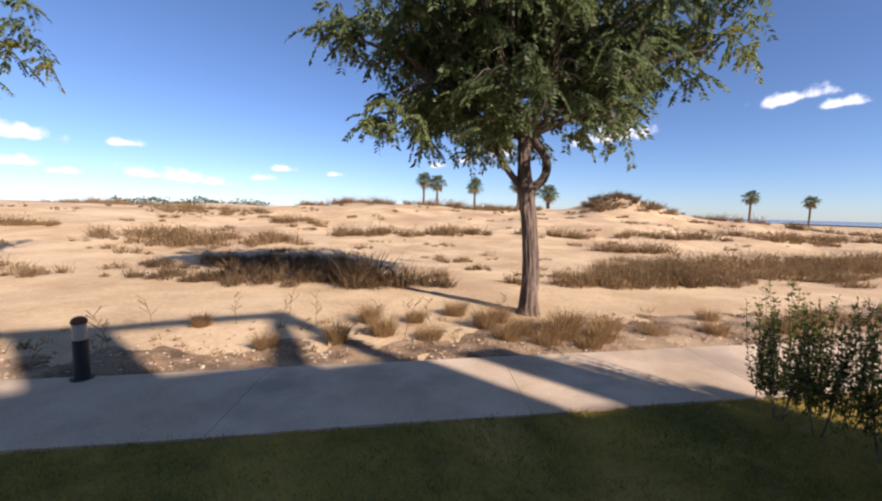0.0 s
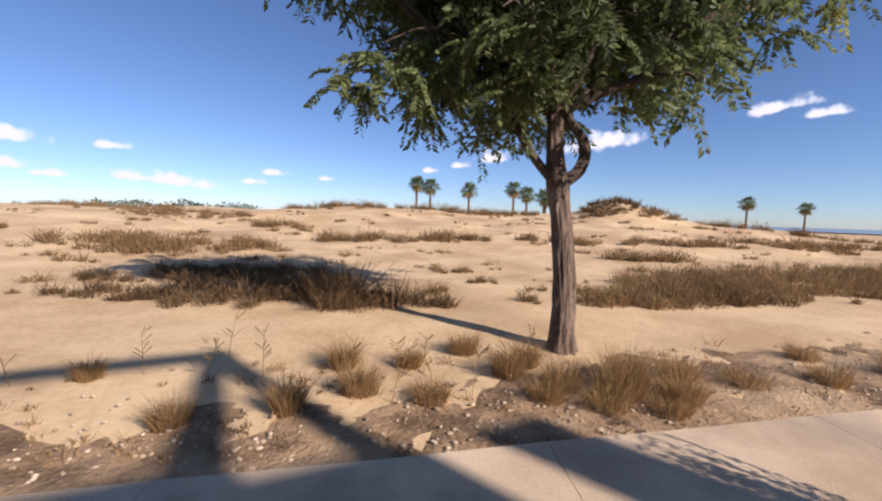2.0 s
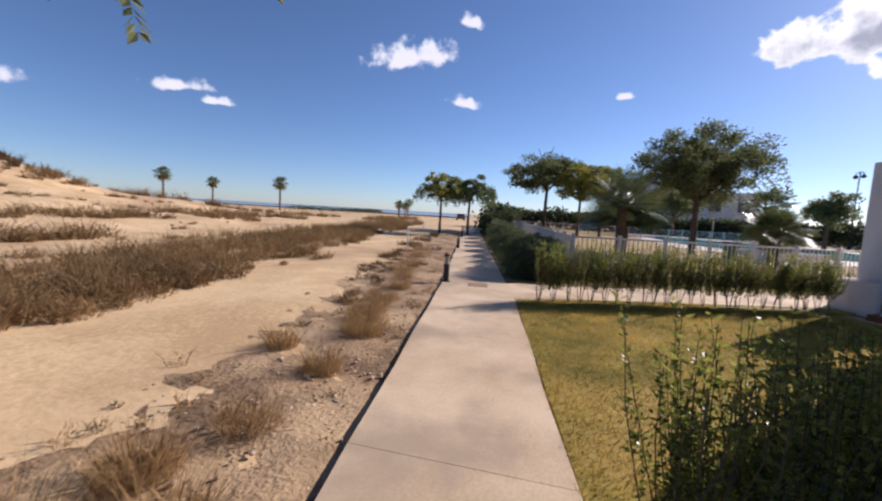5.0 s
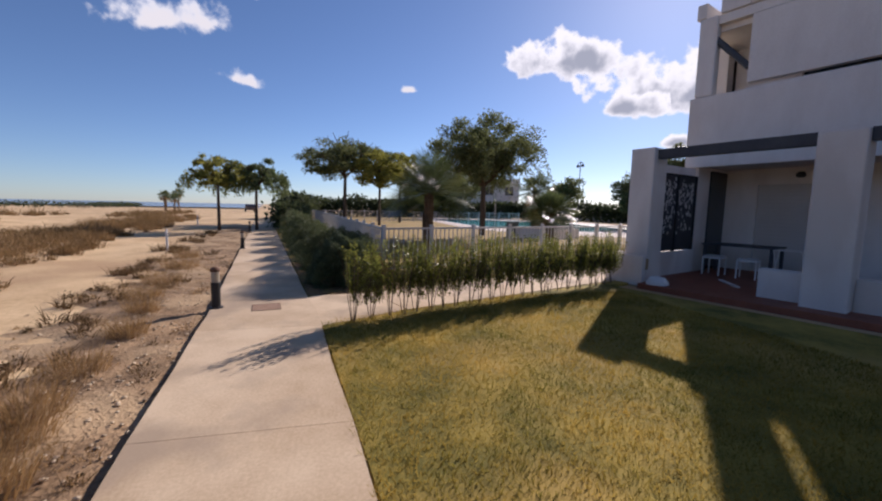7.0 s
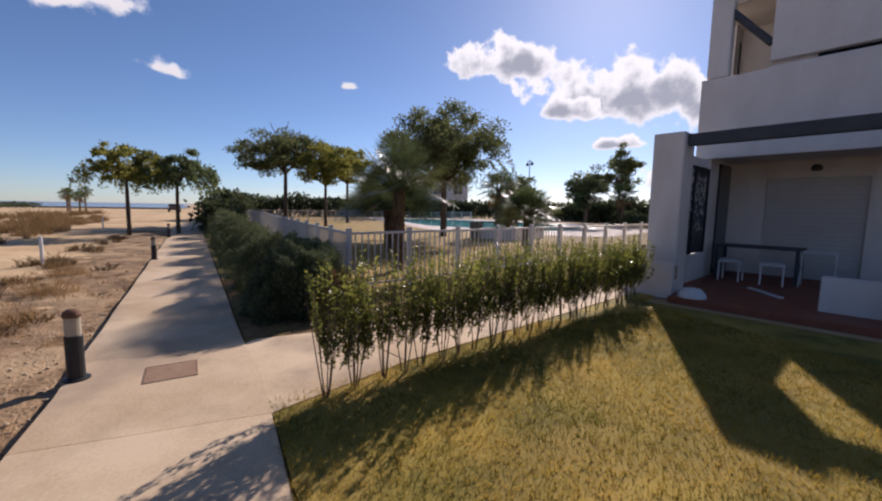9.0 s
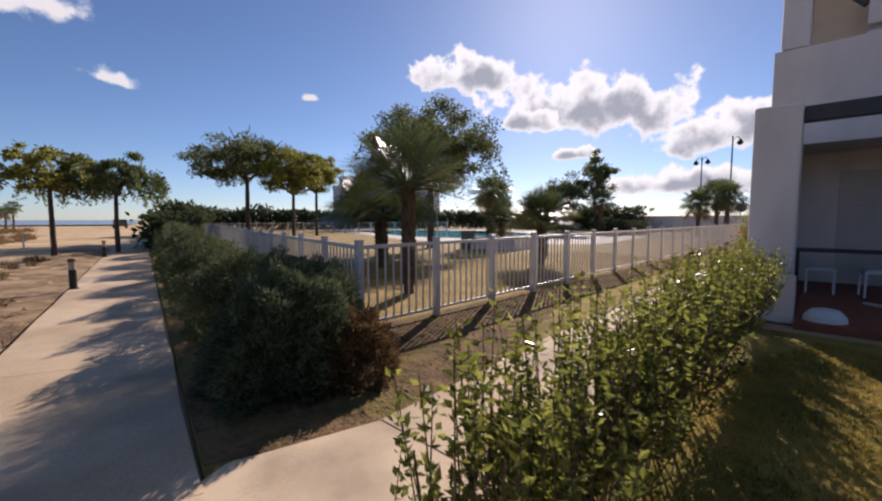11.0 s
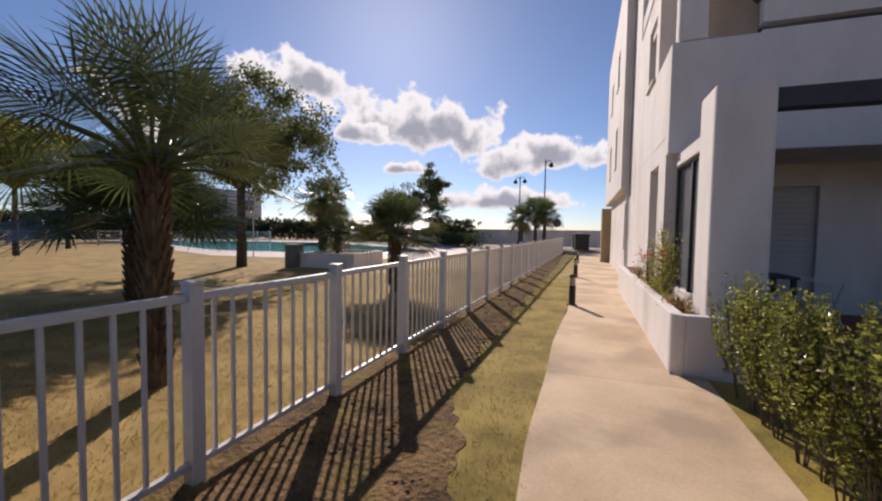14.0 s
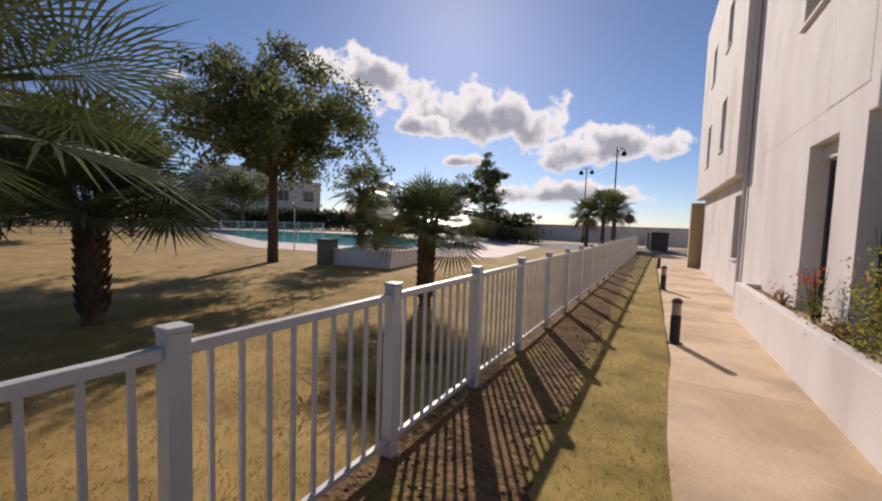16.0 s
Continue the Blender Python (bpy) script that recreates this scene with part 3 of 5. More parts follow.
# ---- fence ----


def build_fence(label, start, way, panels, spacing, first_parts):
    ang = math.degrees(math.atan2(way[1], way[0]))
    fence = thing("pool_fence", label, "fence", m=pose(start[0], start[1], 0, 0, 0, ang))
    post = bmesh.new()
    box(post, -0.04, 0.04, -0.04, 0.04, -0.1, 1.09, 0.006)
    box(post, -0.045, 0.045, -0.045, 0.045, 1.091, 1.112, 0.006)
    post_me = part("post", post, WHITEMETAL, fence).data
    bar = bmesh.new()
    box(bar, -0.0095, 0.0095, -0.0095, 0.0095, 0.10, 1.02)
    bar_me = bpy.data.meshes.new("picket")
    bar.to_mesh(bar_me)
    bar.free()
    bar_me.materials.append(WHITEMETAL)
    rest = bmesh.new()
    for k in range(panels):
        x = k * spacing
        if k < first_parts:
            shared("post", post_me, fence, pose(x + spacing, 0, 0))
            part("rail", boxed(x + 0.041, x + spacing - 0.041, -0.022, 0.022, 1.0, 1.045, 0.005), WHITEMETAL, fence)
            part("rail", boxed(x + 0.041, x + spacing - 0.041, -0.018, 0.018, 0.08, 0.115, 0.004), WHITEMETAL, fence)
        else:
            box(rest, x + spacing - 0.04, x + spacing + 0.04, -0.04, 0.04, -0.1, 1.115)
            box(rest, x + 0.041, x + spacing - 0.041, -0.022, 0.022, 1.0, 1.045)
            box(rest, x + 0.041, x + spacing - 0.041, -0.018, 0.018, 0.08, 0.115)
        for j in range(1, 10):
            px = x + spacing * j / 10
            if k < first_parts:
                shared("picket", bar_me, fence, pose(px, 0, 0, 0, 0, 0))
            else:
                box(rest, px - 0.0095, px + 0.0095, -0.0095, 0.0095, 0.10, 1.02)
    if panels > first_parts:
        tagged(part("far_panelling", rest, WHITEMETAL, fence), kind="stuff")


start = (12.17, 2.93)
build_fence("white metal picket fence along the side path", start, (0.322, -0.9467), 22, 1.29, 22)
build_fence("white metal picket fence beside the shrub bed", start, (0.993, 0.117), 25, 1.32, 9)
build_fence("white metal picket fence on the far side of the pool lawn", (start[0] + 33 * 0.993, start[1] + 33 * 0.117), (0.117, -0.993), 18, 1.32, 0)


# ---- bollard lights ----


def build_bollard(x, y, z=0.0):
    b = thing("bollard_light", "black bollard light with pale lens and rusty cap", "bollard", "bollard lights along the paths", pose(x, y, z))
    part("base_plate", lathe(bmesh.new(), ((0.095, -0.02), (0.095, 0.012), (0.06, 0.018))), BLACKMETAL, b)
    part("post", lathe(bmesh.new(), ((0.062, 0.016), (0.062, 0.375), (0.058, 0.38))), BLACKMETAL, b, smooth=False)
    part("lens", lathe(bmesh.new(), ((0.053, 0.381), (0.056, 0.39), (0.056, 0.53), (0.05, 0.536))), LENS, b, "pale frosted lens")
    part("cap", lathe(bmesh.new(), ((0.064, 0.537), (0.066, 0.56), (0.055, 0.585), (0.03, 0.602), (0.006, 0.607))), RUST, b, "rusty domed cap")
    return b


first = build_bollard(-3.46, 3.80)
for x, y in ((9.3, 5.66), (17.75, 7.15), (26.0, 8.6), tuple(uv(3.65, 1.03)[:2]), tuple(uv(8.95, 1.06)[:2]), tuple(uv(15.3, 1.08)[:2])):
    copy_thing(first, pose(x, y, 0))

# ---- scrub and grass ----


def tuft_arrays(n, height, spread, rng, lean=0.35, width=0.012):
    """Upright dry blades from one foot."""
    a = rng.uniform(0, 2 * np.pi, n)
    r = spread * np.sqrt(rng.uniform(0, 1, n))
    foot = np.stack([r * np.cos(a) * 0.6, r * np.sin(a) * 0.6, np.full(n, -0.02)], 1)
    h = height * rng.uniform(0.3, 1.1, n)
    out = np.stack([np.cos(a), np.sin(a), np.zeros(n)], 1) * (lean * h * rng.uniform(0.2, 1.2, n))[:, None] + rng.normal(size=(n, 3)) * 0.05 * height
    mid = foot + out * 0.4 + np.array([0, 0, 0.6]) * h[:, None]
    tip = foot + out + np.array([0, 0, 1.0]) * h[:, None]
    b = rng.uniform(0, 2 * np.pi, n)
    side = np.stack([np.cos(b), np.sin(b), np.zeros(n)], 1) * width * rng.uniform(0.6, 1.4, (n, 1))
    v = np.stack([foot - side, foot + side, mid + side * 0.7, mid - side * 0.7, tip, tip + side * 0.1], 1).reshape(-1, 3)
    k = np.arange(n)[:, None] * 6
    f = np.concatenate([k + np.array([0, 1, 2, 3]), k + np.array([3, 2, 5, 4])])
    return v, f


def bush_arrays(n, height, spread, rng, width):
    """Short crooked twigs filling a low dome."""
    d = unit(rng.normal(size=(n, 3)))
    d[:, 2] = np.abs(d[:, 2])
    foot = d * (rng.uniform(0, 1, (n, 1)) ** 0.45) * np.array([spread, spread, height]) * (0.75 + 0.25 * np.sin(5 * np.arctan2(d[:, 1:2], d[:, :1]) + rng.uniform(0, 6)))
    way = unit(d * 0.7 + rng.normal(size=(n, 3)) * 0.7 + np.array([0, 0, 0.35]))
    ln = height * rng.uniform(0.12, 0.4, (n, 1))
    side = unit(np.cross(way, rng.normal(size=(n, 3)))) * width * rng.uniform(0.7, 1.5, (n, 1))
    mid, tip = foot + way * ln * 0.5 + side, foot + way * ln
    v = np.stack([foot - side * 0.6, foot + side * 0.6, mid + side, mid - side, tip, tip + side * 0.2], 1).reshape(-1, 3)
    k = np.arange(n)[:, None] * 6
    return v, np.concatenate([k + np.array([0, 1, 2, 3]), k + np.array([3, 2, 5, 4])])


def joined_arrays(a, b):
    return np.concatenate([a[0], b[0]]), np.concatenate([a[1], b[1] + len(a[0])])


def build_tuft(name, x, y, height, spread, mat, label, group, n=150, seed=1, width=0.008):
    rng = np.random.default_rng(seed)
    v, f = joined_arrays(tuft_arrays(n // 2, height, spread, rng, 0.75, width), bush_arrays(n // 2, height * 0.75, spread, rng, width))
    ob = raw(name, v.tolist(), f.tolist(), mat)
    ob.location = (x, y, ground_height(x, y) + 0.01)
    tagged(ob, label, "grass tuft", group)


k = 0
for x, y, h, s in ((0.72, 5.72, 0.42, 0.16), (1.2, 5.45, 0.38, 0.2), (1.72, 5.32, 0.55, 0.26), (1.95, 5.62, 0.45, 0.2), (2.25, 5.2, 0.40, 0.22), (0.35, 6.45, 0.34, 0.2), (2.6, 5.75, 0.3, 0.25), (1.0, 6.0, 0.4, 0.15),
                   (-1.3, 5.0, 0.5, 0.14), (-0.75, 5.35, 0.45, 0.2), (-1.0, 5.95, 0.5, 0.15), (-0.3, 6.0, 0.35, 0.15), (-0.1, 5.2, 0.3, 0.2), (-2.1, 4.8, 0.35, 0.16), (-3.3, 5.6, 0.3, 0.12), (5.35, 5.75, 0.36, 0.3), (5.9, 5.95, 0.3, 0.3),
                   (6.3, 6.1, 0.4, 0.32), (7.1, 6.2, 0.3, 0.3), (3.2, 5.55, 0.25, 0.25), (4.2, 5.6, 0.3, 0.2), (8.2, 6.3, 0.35, 0.25), (10.2, 7.0, 0.4, 0.4), (11.5, 7.2, 0.35, 0.4), (13.5, 7.6, 0.45, 0.5), (1.45, 5.02, 0.36, 0.2), (0.95, 5.2, 0.34, 0.18), (2.0, 4.98, 0.3, 0.2), (4.6, 6.3, 0.28, 0.2), (9.3, 6.6, 0.3, 0.25), (15.5, 8.1, 0.4, 0.4)):
    k += 1
    h = h * 0.68 if x < 0.2 else h * 0.85
    build_tuft("grass_tuft", x, y, h, s * 1.25, STRAW, "dry tan grass tuft on the stony verge", "dry tufts on the verge", 1100 if k < 18 else 700, k, 0.0022)


def scatter(name, spots, mat, label, seed, per=34, width=0.02, tall=1.0, more=1.0):
    """One mass of scrub: oval stands (x, y, along x, along y, turn, height, count)."""
    rng = np.random.default_rng(seed)
    pieces = []
    for x, y, rx, ry, turn, h, count in spots:
        c, s = math.cos(radians(turn)), math.sin(radians(turn))
        for _ in range(int(count * more)):
            a, r = rng.uniform(0, 2 * np.pi), math.sqrt(rng.uniform(0, 1))
            px, py = rx * r * math.cos(a), ry * r * math.sin(a)
            gx, gy = x + px * c - py * s, y + px * s + py * c
            if noise.noise(Vector((gx * 0.8, gy * 1.3, seed))) < -0.12:
                continue
            hh = tall * h * rng.uniform(0.35, 1.15) * (1.05 - 0.45 * r)
            wd = width * (1 + math.hypot(gx, gy) / 45)
            v, f = joined_arrays(tuft_arrays(per // 4, hh, hh * 0.9, rng, 0.95, wd), bush_arrays(per - per // 4, hh * 0.8, hh * 0.75, rng, wd))
            pieces.append((v + np.array([gx, gy, ground_height(gx, gy)]), f))
    tagged(raw(name, *joined(pieces), mat), label, "scrub", kind="stuff")


# real scrub, its colour taken darker to deepen the tree's shade
scatter("scrub_shaded", ((-3.4, 9.2, 1.9, 0.75, 8, 0.68, 60), (-1.5, 9.1, 1.2, 0.6, 0, 0.95, 44), (-0.3, 9.0, 0.7, 0.4, 0, 0.62, 14), (-5.8, 9.3, 1.4, 0.5, 0, 0.5, 22), (-4.2, 10.9, 2.4, 0.9, 6, 0.62, 100), (-2.2, 10.3, 1.3, 0.6, 0, 0.66, 46), (-6.2, 11.7, 2.0, 0.9, 0, 0.5, 60), (-4.4, 12.6, 2.0, 0.7, 0, 0.5, 50)), DARKSCRUB, "dry scrub coloured darker for the tree's shade", 3, 130, 0.005)
scatter("scrub_near", ((5.2, 9.9, 2.3, 0.9, 12, 0.62, 90), (9.5, 11.8, 5.5, 2.1, 14, 0.8, 270), (17, 13.6, 6.5, 2.2, 12, 0.8, 270), (3.4, 10.6, 0.7, 0.4, 0, 0.35, 10), (-8.4, 9.3, 1.2, 0.5, 0, 0.45, 20), (0.3, 10.2, 0.5, 0.3, 0, 0.35, 8), (1.4, 11.6, 0.5, 0.3, 0, 0.3, 8), (0.8, 13.6, 0.7, 0.3, 0, 0.35, 8), (2.0, 9.4, 0.3, 0.2, 0, 0.35, 4), (-4.9, 11.6, 1.4, 0.5, 0, 0.35, 14), (27, 15.4, 8, 2.0, 8, 0.8, 190), (40, 18.4, 12, 2.4, 8, 0.9, 170)),
        SCRUB, "brown olive scrub on the sand", 4, 130, 0.005)
rng = np.random.default_rng(17)
small = [(float(rng.uniform(-30, 26)), float(rng.uniform(9.5, 40)), float(rng.uniform(0.15, 0.9)), float(rng.uniform(0.12, 0.4)), 0, float(rng.uniform(0.18, 0.5)), int(rng.integers(2, 12))) for _ in range(230)]
scatter("scrub_small", small, SCRUB, "small dry clumps dotted over the sand", 18, 46, 0.007)
scatter("scrub_hump", ((19.8, 40.2, 3.8, 3.0, 0, 0.75, 170), (16.5, 39, 2.5, 0.8, 0, 0.6, 30)), DARKSCRUB, "dark scrub covering a small hump", 19, 60, 0.012)
scatter("scrub_far", ((-9, 17, 3.2, 1.6, 5, 0.7, 60), (-12.2, 17.5, 2.2, 1.4, 0, 0.6, 30), (-6.6, 18.5, 1.4, 0.6, 0, 0.6, 22), (-19, 19.5, 1.8, 0.8, 0, 0.5, 20), (-2.5, 22, 3.4, 0.8, 4, 0.6, 60), (1.6, 22.5, 2.2, 0.7, 0, 0.6, 34), (-9, 29, 2.4, 0.9, 0, 0.7, 26), (8.5, 17.5, 0.9, 0.5, 0, 0.6, 14), (10, 17, 0.9, 0.5, 0, 0.6, 14), (7.5, 22.5, 2.4, 0.6, -12, 0.6, 26),
                       (14, 22, 3.5, 0.9, -10, 0.6, 40), (21, 22.5, 3.5, 1.0, -10, 0.7, 40), (29, 25, 4.5, 1.2, -6, 0.7, 40), (-17, 33, 5, 1.2, 0, 0.6, 40), (-26, 40, 8, 1.3, 0, 0.7, 50), (3, 41, 6, 1.0, 0, 0.8, 46), (-7, 42, 6, 1.2, 0, 0.8, 44), (9, 43, 4, 1.2, 0, 0.7, 40), (20, 37, 5, 1.0, -8, 0.8, 40), (33, 36, 8, 1.0, -8, 0.8, 50), (46, 32, 8, 1.0, 0, 0.8, 40), (-38, 52, 10, 1.5, 0, 0.8, 50), (60, 26, 14, 2.0, 4, 0.8, 70)),
        SCRUB, "scattered dry scrub on the dunes", 5, 80, 0.009, 1.3, 1.5)


def build_weeds():
    """Thin dead stalks along the verge."""
    rng = np.random.default_rng(9)
    for i in range(16):
        x = float(rng.uniform(-4.6, 1.0))
        y = far_edge(x) + float(rng.uniform(0.3, 2.2))
        weed = thing("dead_weed", "thin dead weed stalk on the verge", "weed", "dead weeds on the verge", pose(x, y, ground_height(x, y) + 0.02))
        h = float(rng.uniform(0.25, 0.5))
        lx, ly = (float(q) for q in rng.uniform(-0.15, 0.15, 2))
        part("stalk", tube(bmesh.new(), [(0, 0, -0.04), (lx * 0.4, ly * 0.4, h * 0.5), (lx, ly, h)], [0.004, 0.003, 0.002], 4), STRAW, weed)
        for _ in range(7):
            t = float(rng.uniform(0.35, 1))
            a = float(rng.uniform(0, 6.28))
            q = 0.11 * h * 2
            part("sprig", tube(bmesh.new(), [(lx * t, ly * t, h * t), (lx * t + q * math.cos(a), ly * t + q * math.sin(a), h * t + q * 0.9)], [0.0025, 0.005], 4), STRAW, weed)


build_weeds()


rng = np.random.default_rng(14)
spots = []
for _ in range(420):
    x = float(rng.uniform(-5, 16))
    y = far_edge(x) + 0.12 + float(rng.uniform(0, 1) ** 1.4) * 1.9
    spots.append((x, y, 0.05, 0.05, 0, float(rng.uniform(0.07, 0.24)), 1))
scatter("grass_clump_pool", ((14.45, -1.0, 0.55, 0.4, 0, 0.5, 22), (15.0, -2.2, 0.5, 0.35, 0, 0.4, 14)), SCRUB, "soft grey-green grass clump behind the fence", 26, 70, 0.005)
scatter("verge_mounds", ((8.6, 7.2, 0.7, 0.35, 10, 0.3, 16), (7.0, 6.6, 0.6, 0.3, 10, 0.25, 12), (10.4, 7.7, 0.9, 0.4, 10, 0.3, 20), (12.6, 8.2, 0.9, 0.4, 10, 0.35, 22), (14.6, 8.4, 0.9, 0.4, 10, 0.35, 22), (17.2, 9.1, 1.1, 0.45, 5, 0.4, 30), (20.5, 9.6, 1.3, 0.5, 10, 0.4, 26), (24.5, 10.2, 1.5, 0.5, 10, 0.45, 26), (11.4, 6.9, 0.6, 0.25, 10, 0.25, 12), (16.0, 7.7, 0.8, 0.25, 10, 0.3, 14)), DARKSCRUB, "low brown scrub mounds along the verge", 27, 70, 0.005)
scatter("verge_brush", spots[:290], STRAW, "thin dead stalks and brush on the verge", 15, 42, 0.0035)
scatter("verge_brush_dark", spots[290:], DARKSCRUB, "dark dead brush on the verge", 16, 42, 0.004)


def build_pebbles():
    rng = np.random.default_rng(12)
    bm = bmesh.new()
    for _ in range(1100):
        x = float(rng.uniform(-5, 12))
        y = far_edge(x) + 0.05 + float(abs(rng.normal(0, 0.6)))
        r = float(rng.uniform(0.006, 0.022))
        bmesh.ops.create_icosphere(bm, subdivisions=1, radius=r, matrix=Matrix.Translation((x, y, ground_height(x, y) + 0.028)) @ Matrix.Diagonal((float(rng.uniform(0.7, 1.4)), float(rng.uniform(0.7, 1.3)), 0.6, 1)))
    tagged(part("pebbles", bm, STONE), "loose pale pebbles on the verge", "stones", kind="stuff")


build_pebbles()


def build_turf(name, inside, bounds, count, height, mat, label, seed):
    """Short blades over a lawn."""
    rng = np.random.default_rng(seed)
    p = np.stack([rng.uniform(bounds[0], bounds[1], count), rng.uniform(bounds[2], bounds[3], count)], 1)
    p = np.array([q for q in p if inside(q[0], q[1])])
    n = len(p)
    h = height * rng.uniform(0.4, 1.2, (n, 1))
    foot = np.concatenate([p, np.full((n, 1), -0.02)], 1)
    a = rng.uniform(0, 2 * np.pi, n)
    side = np.stack([np.cos(a), np.sin(a), np.zeros(n)], 1) * 0.0045
    tip = foot + np.concatenate([rng.normal(size=(n, 2)) * h * 0.6, h], 1)
    v = np.stack([foot - side, foot + side, tip], 1).reshape(-1, 3)
    tagged(raw(name, v.tolist(), np.arange(3 * n).reshape(n, 3).tolist(), mat), label, "grass", kind="stuff")


F2i = F2.inverted()


def in_garden(x, y):
    q = F2i @ Vector((x, y, 0))
    return y < near_edge(x) + 0.01 + 0.06 * noise.noise(Vector((x * 4, 2, 0))) and q.y < -0.31 and q.x < -0.75


def in_strip(x, y):
    q = F2i @ Vector((x, y, 0))
    return side_left(q.x) - 0.03 + 0.05 * noise.noise(Vector((q.x * 3, 1, 0))) < q.y < 2.74 and -5 < q.x


def in_pool_lawn(x, y):
    q = F2i @ Vector((x, y, 0))
    return q.y > 2.8 and y < 2.9 + 0.118 * (x - 12.3)


build_turf("grass_garden", in_garden, (-3, 9.5, -1.5, 4.3), 210000, 0.045, BLADE, "short green and straw grass blades", 21)
build_turf("grass_strip", in_strip, (9.5, 17, -9, 4.4), 90000, 0.035, DRYBLADE, "short dry grass blades", 22)
build_turf("grass_pool", in_pool_lawn, (12, 20, -9, 4), 80000, 0.035, DRYBLADE, "short dry grass blades", 23)

# dead grass clods on the bare bed
rng = np.random.default_rng(33)
clods = []
for _ in range(420):
    q = uv(float(rng.uniform(-6.0, 3.0)), float(rng.uniform(1.22, 2.75)))
    clods.append((q.x, q.y, 0.03, 0.03, 0, float(rng.uniform(0.03, 0.085)), 1))
scatter("bed_clods", clods, STRAW, "flattened dead grass clods on the bare bed", 34, 40, 0.004)


def build_soil_clods():
    rng = np.random.default_rng(35)
    bm = bmesh.new()
    for _ in range(700):
        u = float(rng.uniform(-6.0, 5.0))
        q = uv(u, float(rng.uniform(max(side_left(u) + 0.06, 1.9 - 0.5 * (u < -3)), 2.8)) if u > -2.5 else float(rng.uniform(side_left(u) + 0.05, 2.6)))
        r = float(rng.uniform(0.006, 0.017))
        bmesh.ops.create_icosphere(bm, subdivisions=1, radius=r, matrix=Matrix.Translation((q.x, q.y, -0.004)) @ Matrix.Rotation(float(rng.uniform(0, 6)), 4, "Z") @ Matrix.Diagonal((float(rng.uniform(0.7, 1.6)), float(rng.uniform(0.7, 1.3)), 0.7, 1)))
    tagged(part("soil_clods", bm, BED), "loose brown clods on the bare bed", "soil", kind="stuff")


build_soil_clods()
rng = np.random.default_rng(36)
tufts = []
for _ in range(330):
    u = float(rng.uniform(-4.4, 12))
    q = uv(u, 2.80 - 0.0244 * u - float(abs(rng.normal(0, 0.3))))
    tufts.append((q.x, q.y, 0.05, 0.05, 0, float(rng.uniform(0.06, 0.16)), 1))
scatter("fence_grass", tufts, DRYBLADE, "rough uncut grass along the fence foot", 37, 44, 0.003)

# ---- trees ----


def limb_set(bm, base, dirs, rng, depth, length, radius, tips):
    """Branches that fork towards the given ways; collects the tips."""
    for d in dirs:
        d = Vector(d).normalized()
        p = [Vector(base)]
        w = d.copy()
        for _ in range(4):
            w = (w + Vector(rng.normal(size=3).tolist()) * 0.16 + Vector((0, 0, 0.09))).normalized()
            p.append(p[-1] + w * length / 4)
        line = curve(p, 3)
        tube(bm, line, np.linspace(radius, radius * 0.5, len(line)), 7 if depth else 5, 0.15)
        tips += [p[2], p[3], p[4]]
        if depth:
            for q in (p[2], p[3], p[4]):
                kids = [(w + Vector((rng.normal() * 0.75, rng.normal() * 0.75, rng.normal() * 0.35 + 0.1))) for _ in range(2)]
                limb_set(bm, q, kids, rng, depth - 1, length * 0.62, radius * 0.45, tips)


def pinnate_crown(tips, rng, per, frond=0.5, pairs=11, leaf=(0.115, 0.05), spread=0.36, floor=2.3):
    """Feathered fronds that arch out and hang from the branch tips."""
    c, w = [], []
    for tip in tips:
        hub, lean = np.array(tip), np.zeros(3)
        for j in range(per):
            if j % 7 == 0:
                hub = np.array(tip) + rng.normal(size=3) * spread * np.array([1, 0.8, 0.6])
                lean = rng.normal(size=3) * 0.5
            o = hub + rng.normal(size=3) * 0.05
            if o[2] < floor + (0.42 if o[0] < 0 else 0.68):
                continue
            a = 2 * math.pi * j / 7 + rng.normal() * 0.3
            d = lean + np.array([math.cos(a), math.sin(a), 0]) * 0.7
            d[2] = -0.25 + 0.25 * rng.normal()
            d /= np.linalg.norm(d)
            side = np.cross(d, np.array([0, 0, 1.0]) + rng.normal(size=3) * 0.35)
            side /= np.linalg.norm(side)
            ln = frond * rng.uniform(0.7, 1.3)
            for k in range(pairs):
                t = (k + 1) / pairs
                p = o + d * ln * t * (1 - 0.25 * t) + np.array([0, 0, -0.34 * ln * t * t])
                for s in (-1, 1):
                    c.append(p)
                    w.append(side * s + d * 0.5 + np.array([0, 0, -0.45]))
    return leaves(np.array(c), np.array(w), leaf[0], leaf[1], rng)


